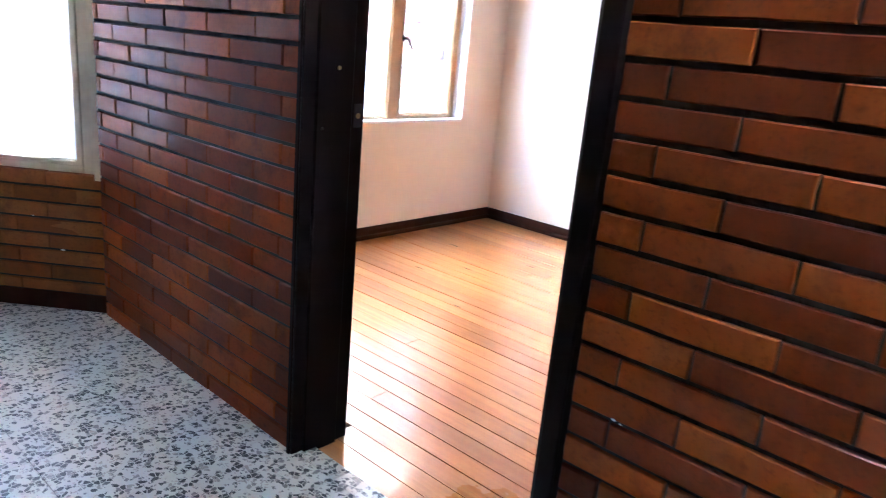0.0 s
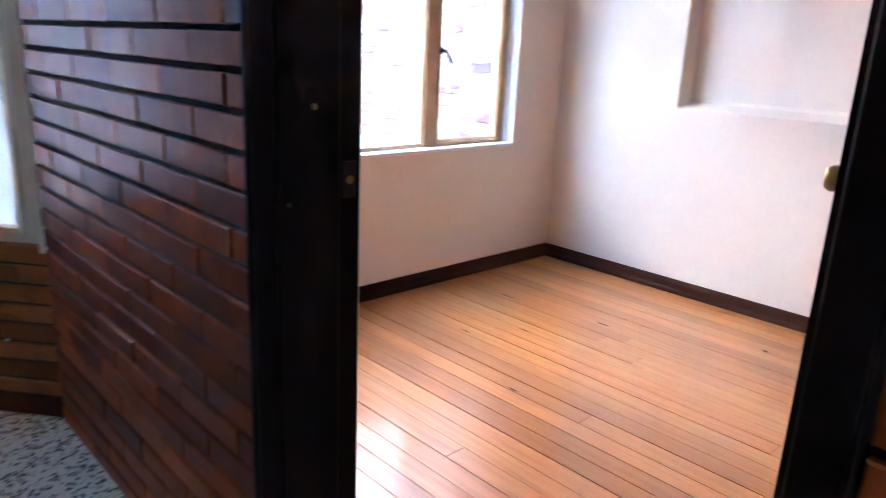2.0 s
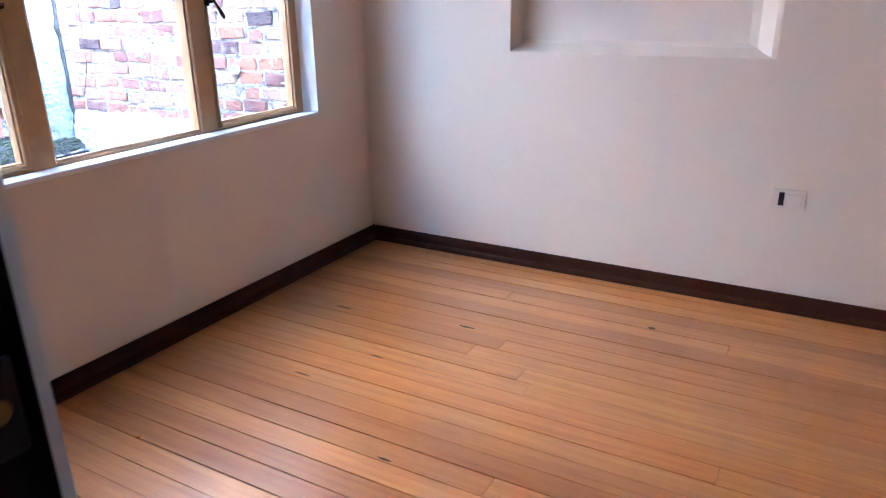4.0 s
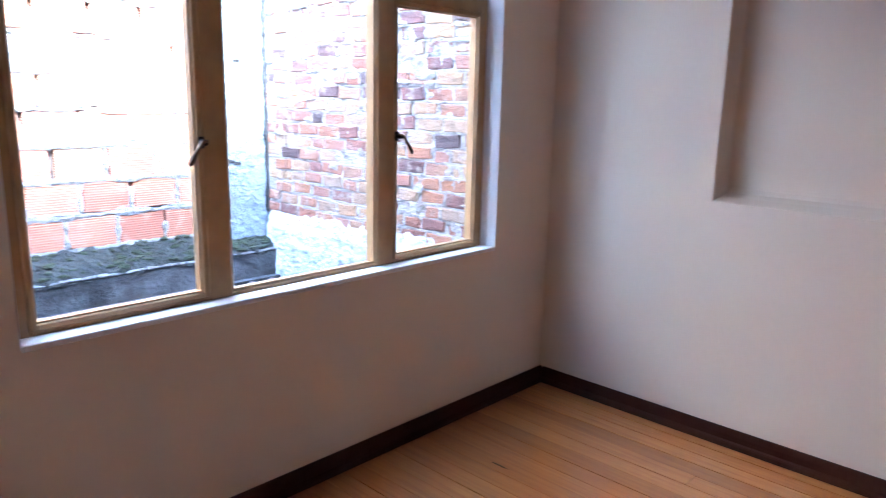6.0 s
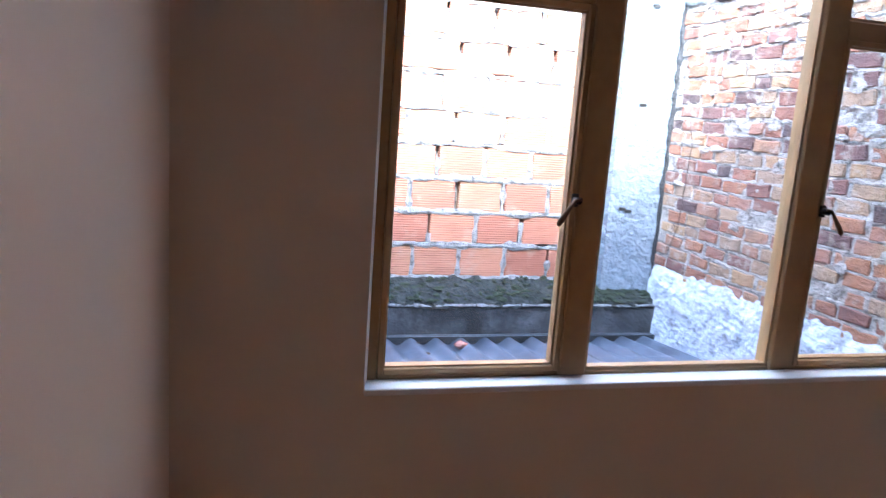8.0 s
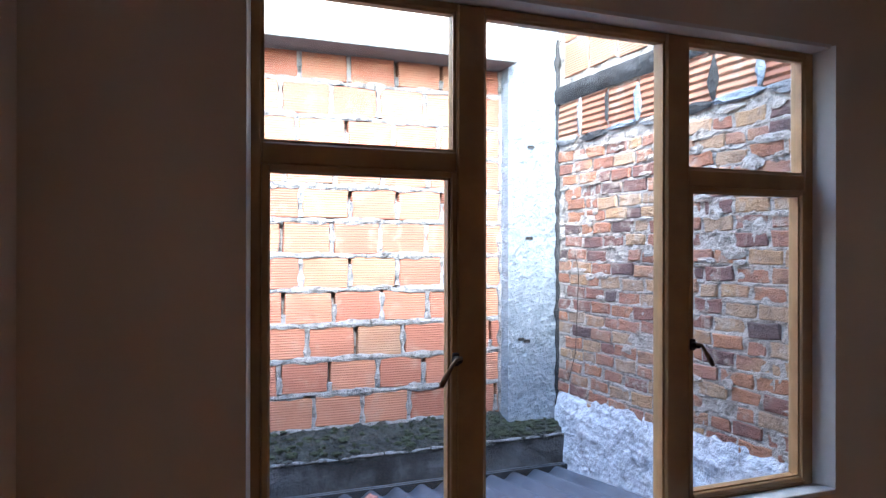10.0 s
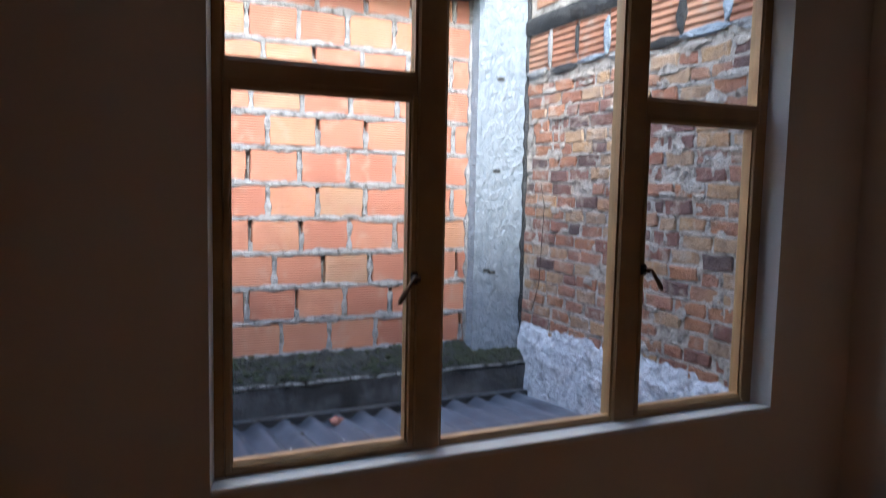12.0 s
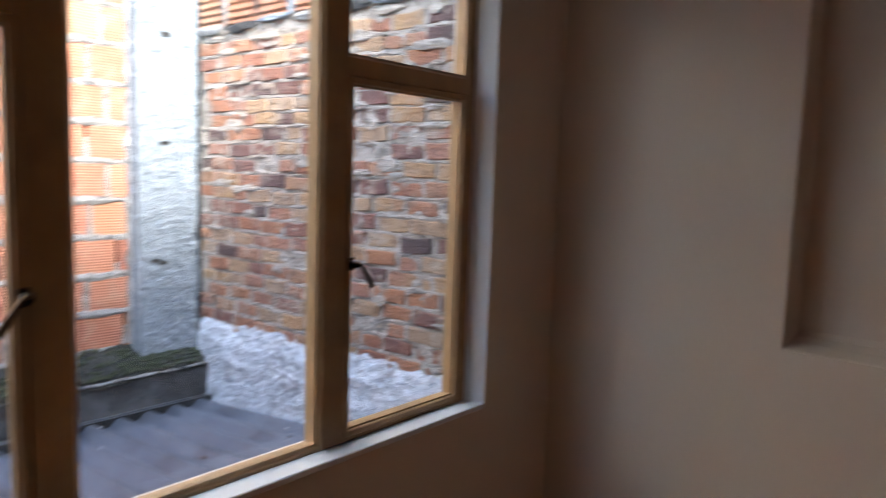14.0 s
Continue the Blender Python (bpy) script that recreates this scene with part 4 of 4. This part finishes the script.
for r in range(12):
    z = 0.285 + 0.24 * r
    ys = [-4.1 + 0.03 * k for k in range(138)]
    part("bed_joint", bead([(BX + 0.006, y, z + 0.004 * noise.noise(Vector((y * 3, r, 0)))) for y in ys],
                           [0.022 + 0.017 * noise.noise(Vector((y * 5, r * 3.1, 0))) + 0.011 * noise.noise(Vector((y * 19, r, 7))) for y in ys], (1, 0, 0), r * 3.3), MORTAR, wall_block)
    if r == 11:
        break
    for n in range(-3, 6):
        yj = BROWS[r] + 0.347 * n
        if yj > 0.0 or rp.random() < 0.10:
            continue
        zs = [z + 0.02 + 0.02 * k for k in range(11)]
        cut = rp.choice((4, 7, 9, 11, 11, 11, 11))
        part("head_joint", bead([(BX + 0.004, yj + 0.006 * noise.noise(Vector((q * 9, n, r))), q) for q in zs[:cut]],
                                [0.020 + 0.018 * noise.noise(Vector((q * 14, n * 2.0, r))) for q in zs[:cut]], (1, 0, 0), n * 1.7 + r), MORTAR, wall_block)

# old bricks, about 265 x 92 mm pitch; hollow bricks on top
OLV = [chamfered(0.214 * s1, 0.06, 0.079 * s2, 0.006, OLDBRICK, "brick", 0.0075, 60 + i) for i, (s1, s2) in enumerate(
    ((1, 0.95), (1.02, 0.93), (0.97, 1.0), (1, 0.9), (0.9, 0.95), (1.03, 1.0), (0.55, 0.95), (0.6, 0.9)))]
for c in range(30):
    zc = 0.30 + c * 0.0915
    if zc > 2.24:
        break
    x = -3.0 + rp.uniform(-0.2, 0.0)
    while x < OUT_X:
        v = rp.randrange(8)
        w = 0.234 * (0.6 if v > 5 else 1.0)
        xc = x + w / 2
        if xc - w / 2 > CX - 0.1 and xc + w / 2 < OUT_X + 0.02 and rp.random() > 0.03:
            piece("brick", OLV[v], (xc, OY - rp.uniform(0.002, 0.013), zc + 0.015 * noise.noise(Vector((x * 2, c * 0.3, 0))) + rp.uniform(-0.006, 0.006)), wall_old,
                  Matrix.Rotation(radians(rp.uniform(-1.6, 1.6)), 4, "Y") @ Matrix.Rotation(radians(rp.uniform(-1.5, 1.5)), 4, "X"))
        x += w + rp.uniform(0.0, 0.012)
for c in range(22):
    z = 0.254 + c * 0.0915
    xs = [-3.0 + 0.025 * k for k in range(113)]
    part("bed_joint", bead([(x, OY + 0.003, z + 0.015 * noise.noise(Vector((x * 2, c * 0.3, 0))) + 0.008 * noise.noise(Vector((x * 11, c, 0)))) for x in xs],
                           [0.010 + 0.014 * noise.noise(Vector((x * 6, c * 3.1, 0))) + 0.009 * noise.noise(Vector((x * 21, c, 7))) for x in xs], (0, -1, 0), c * 2.3), OLDMORTAR, wall_old)
HOL = [chamfered(0.30, 0.08, 0.27, 0.005, HOLLOW, "block", 0.006, 80 + s) for s in range(4)]
TOPV = [chamfered(0.30, 0.08, 0.24, 0.006, CLAY, "block", 0.008, 90 + s) for s in range(4)]
for row, z in ((0, 2.49), (1, 2.93), (2, 3.21)):
    for n in range(9):
        piece("block", (HOL if row == 0 else TOPV)[(n + row) % 4], (-2.84 + n * 0.33 + (0.1 if row else 0), OY - 0.012, z + rp.uniform(-0.01, 0.01)), wall_old)
part("mortar_band", rough_sheet(120, 10, lambda u, v: (Vector((-3.1 + u * 2.93, OY - 0.02 - 0.02 * math.sin(math.pi * v), 2.63 + 0.13 * v)), Vector((0, -1, 0))), 0.014, 31.0, 11.0), DARKBAND, wall_old, "dark mortar band")


# dabs of squeezed mortar and crumbs of moss
MOSS = rough_surface("green_moss", (0.018, 0.028, 0.013), (0.04, 0.052, 0.028), 30, 120, 0.95, 1.0, 0.01)


def lump(bm, at, size, seed):
    made = bmesh.ops.create_icosphere(bm, subdivisions=2, radius=1.0)["verts"]
    for v in made:
        k = 1 + 0.55 * noise.noise(v.co * 1.6 + Vector((seed, 0, 0))) + 0.25 * noise.noise(v.co * 4 + Vector((0, seed, 0)))
        v.co = Vector([a + c * d * k for a, c, d in zip(at, v.co, size)])


rd = random.Random(41)
for i in range(34):
    r = rd.randrange(0, 11)
    z = 0.285 + 0.24 * r + rd.uniform(-0.012, 0.02)
    y = rd.uniform(-2.6, 0.0)
    bm = bmesh.new()
    lump(bm, (BX + 0.012, y, z), (rd.uniform(0.008, 0.014), rd.uniform(0.025, 0.07), rd.uniform(0.012, 0.026)), i * 2.7)
    part("mortar_dab", bm, MORTAR, wall_block, "lump of squeezed grey mortar")
for i in range(46):
    c = rd.randrange(3, 22)
    bm = bmesh.new()
    lump(bm, (rd.uniform(CX + 0.05, OUT_X - 0.1), OY - 0.012, 0.254 + 0.0915 * c + rd.uniform(-0.02, 0.03)), (rd.uniform(0.03, 0.09), rd.uniform(0.006, 0.012), rd.uniform(0.015, 0.04)), i * 3.1)
    part("mortar_dab", bm, OLDMORTAR, wall_old, "smear of old mortar over the bricks")
for i in range(36):
    bm = bmesh.new()
    lump(bm, (rd.uniform(CX + 0.05, OUT_X - 0.1), OY - 0.010, 0.254 + 0.0915 * rd.randrange(16, 23) + rd.uniform(-0.02, 0.02)), (rd.uniform(0.03, 0.10), rd.uniform(0.006, 0.010), rd.uniform(0.010, 0.026)), i * 4.3 + 7)
    part("mortar_dab", bm, OLDMORTAR, wall_old, "smear of old mortar over the bricks")
for n in range(9):
    bm = bmesh.new()
    lump(bm, (-2.675 + n * 0.33, OY - 0.016, 2.47 + rd.uniform(-0.03, 0.06)), (rd.uniform(0.015, 0.035), 0.016, rd.uniform(0.08, 0.14)), n * 2.9)
    lump(bm, (-2.84 + n * 0.33, OY - 0.012, 2.335 + rd.uniform(-0.015, 0.015)), (rd.uniform(0.10, 0.17), 0.018, rd.uniform(0.016, 0.032)), n * 5.1)
    part("mortar_dab", bm, (MORTAR, DARKBAND, CONCRETE)[n % 3], wall_old, "lump of dark old mortar between hollow blocks")
bm = bmesh.new()
for i in range(260):
    u = rd.random()
    y = (rd.gauss(0.05, 0.18) if i % 3 == 0 else rd.uniform(-2.6, 0.3))
    y = min(y, OY - 0.03)
    x = BX + 0.02 + 0.27 * u
    top = 0.295 + (0.235 - 0.295) * u * 2 if u < 0.5 else 0.235 + (0.185 - 0.235) * (2 * u - 1)
    lump(bm, (x, y, top), (rd.uniform(0.008, 0.03), rd.uniform(0.010, 0.04), rd.uniform(0.006, 0.018)), i * 1.9)
tagged(part("moss", bm, MOSS, curb, "green and dark moss crumbs"), kind="stuff")
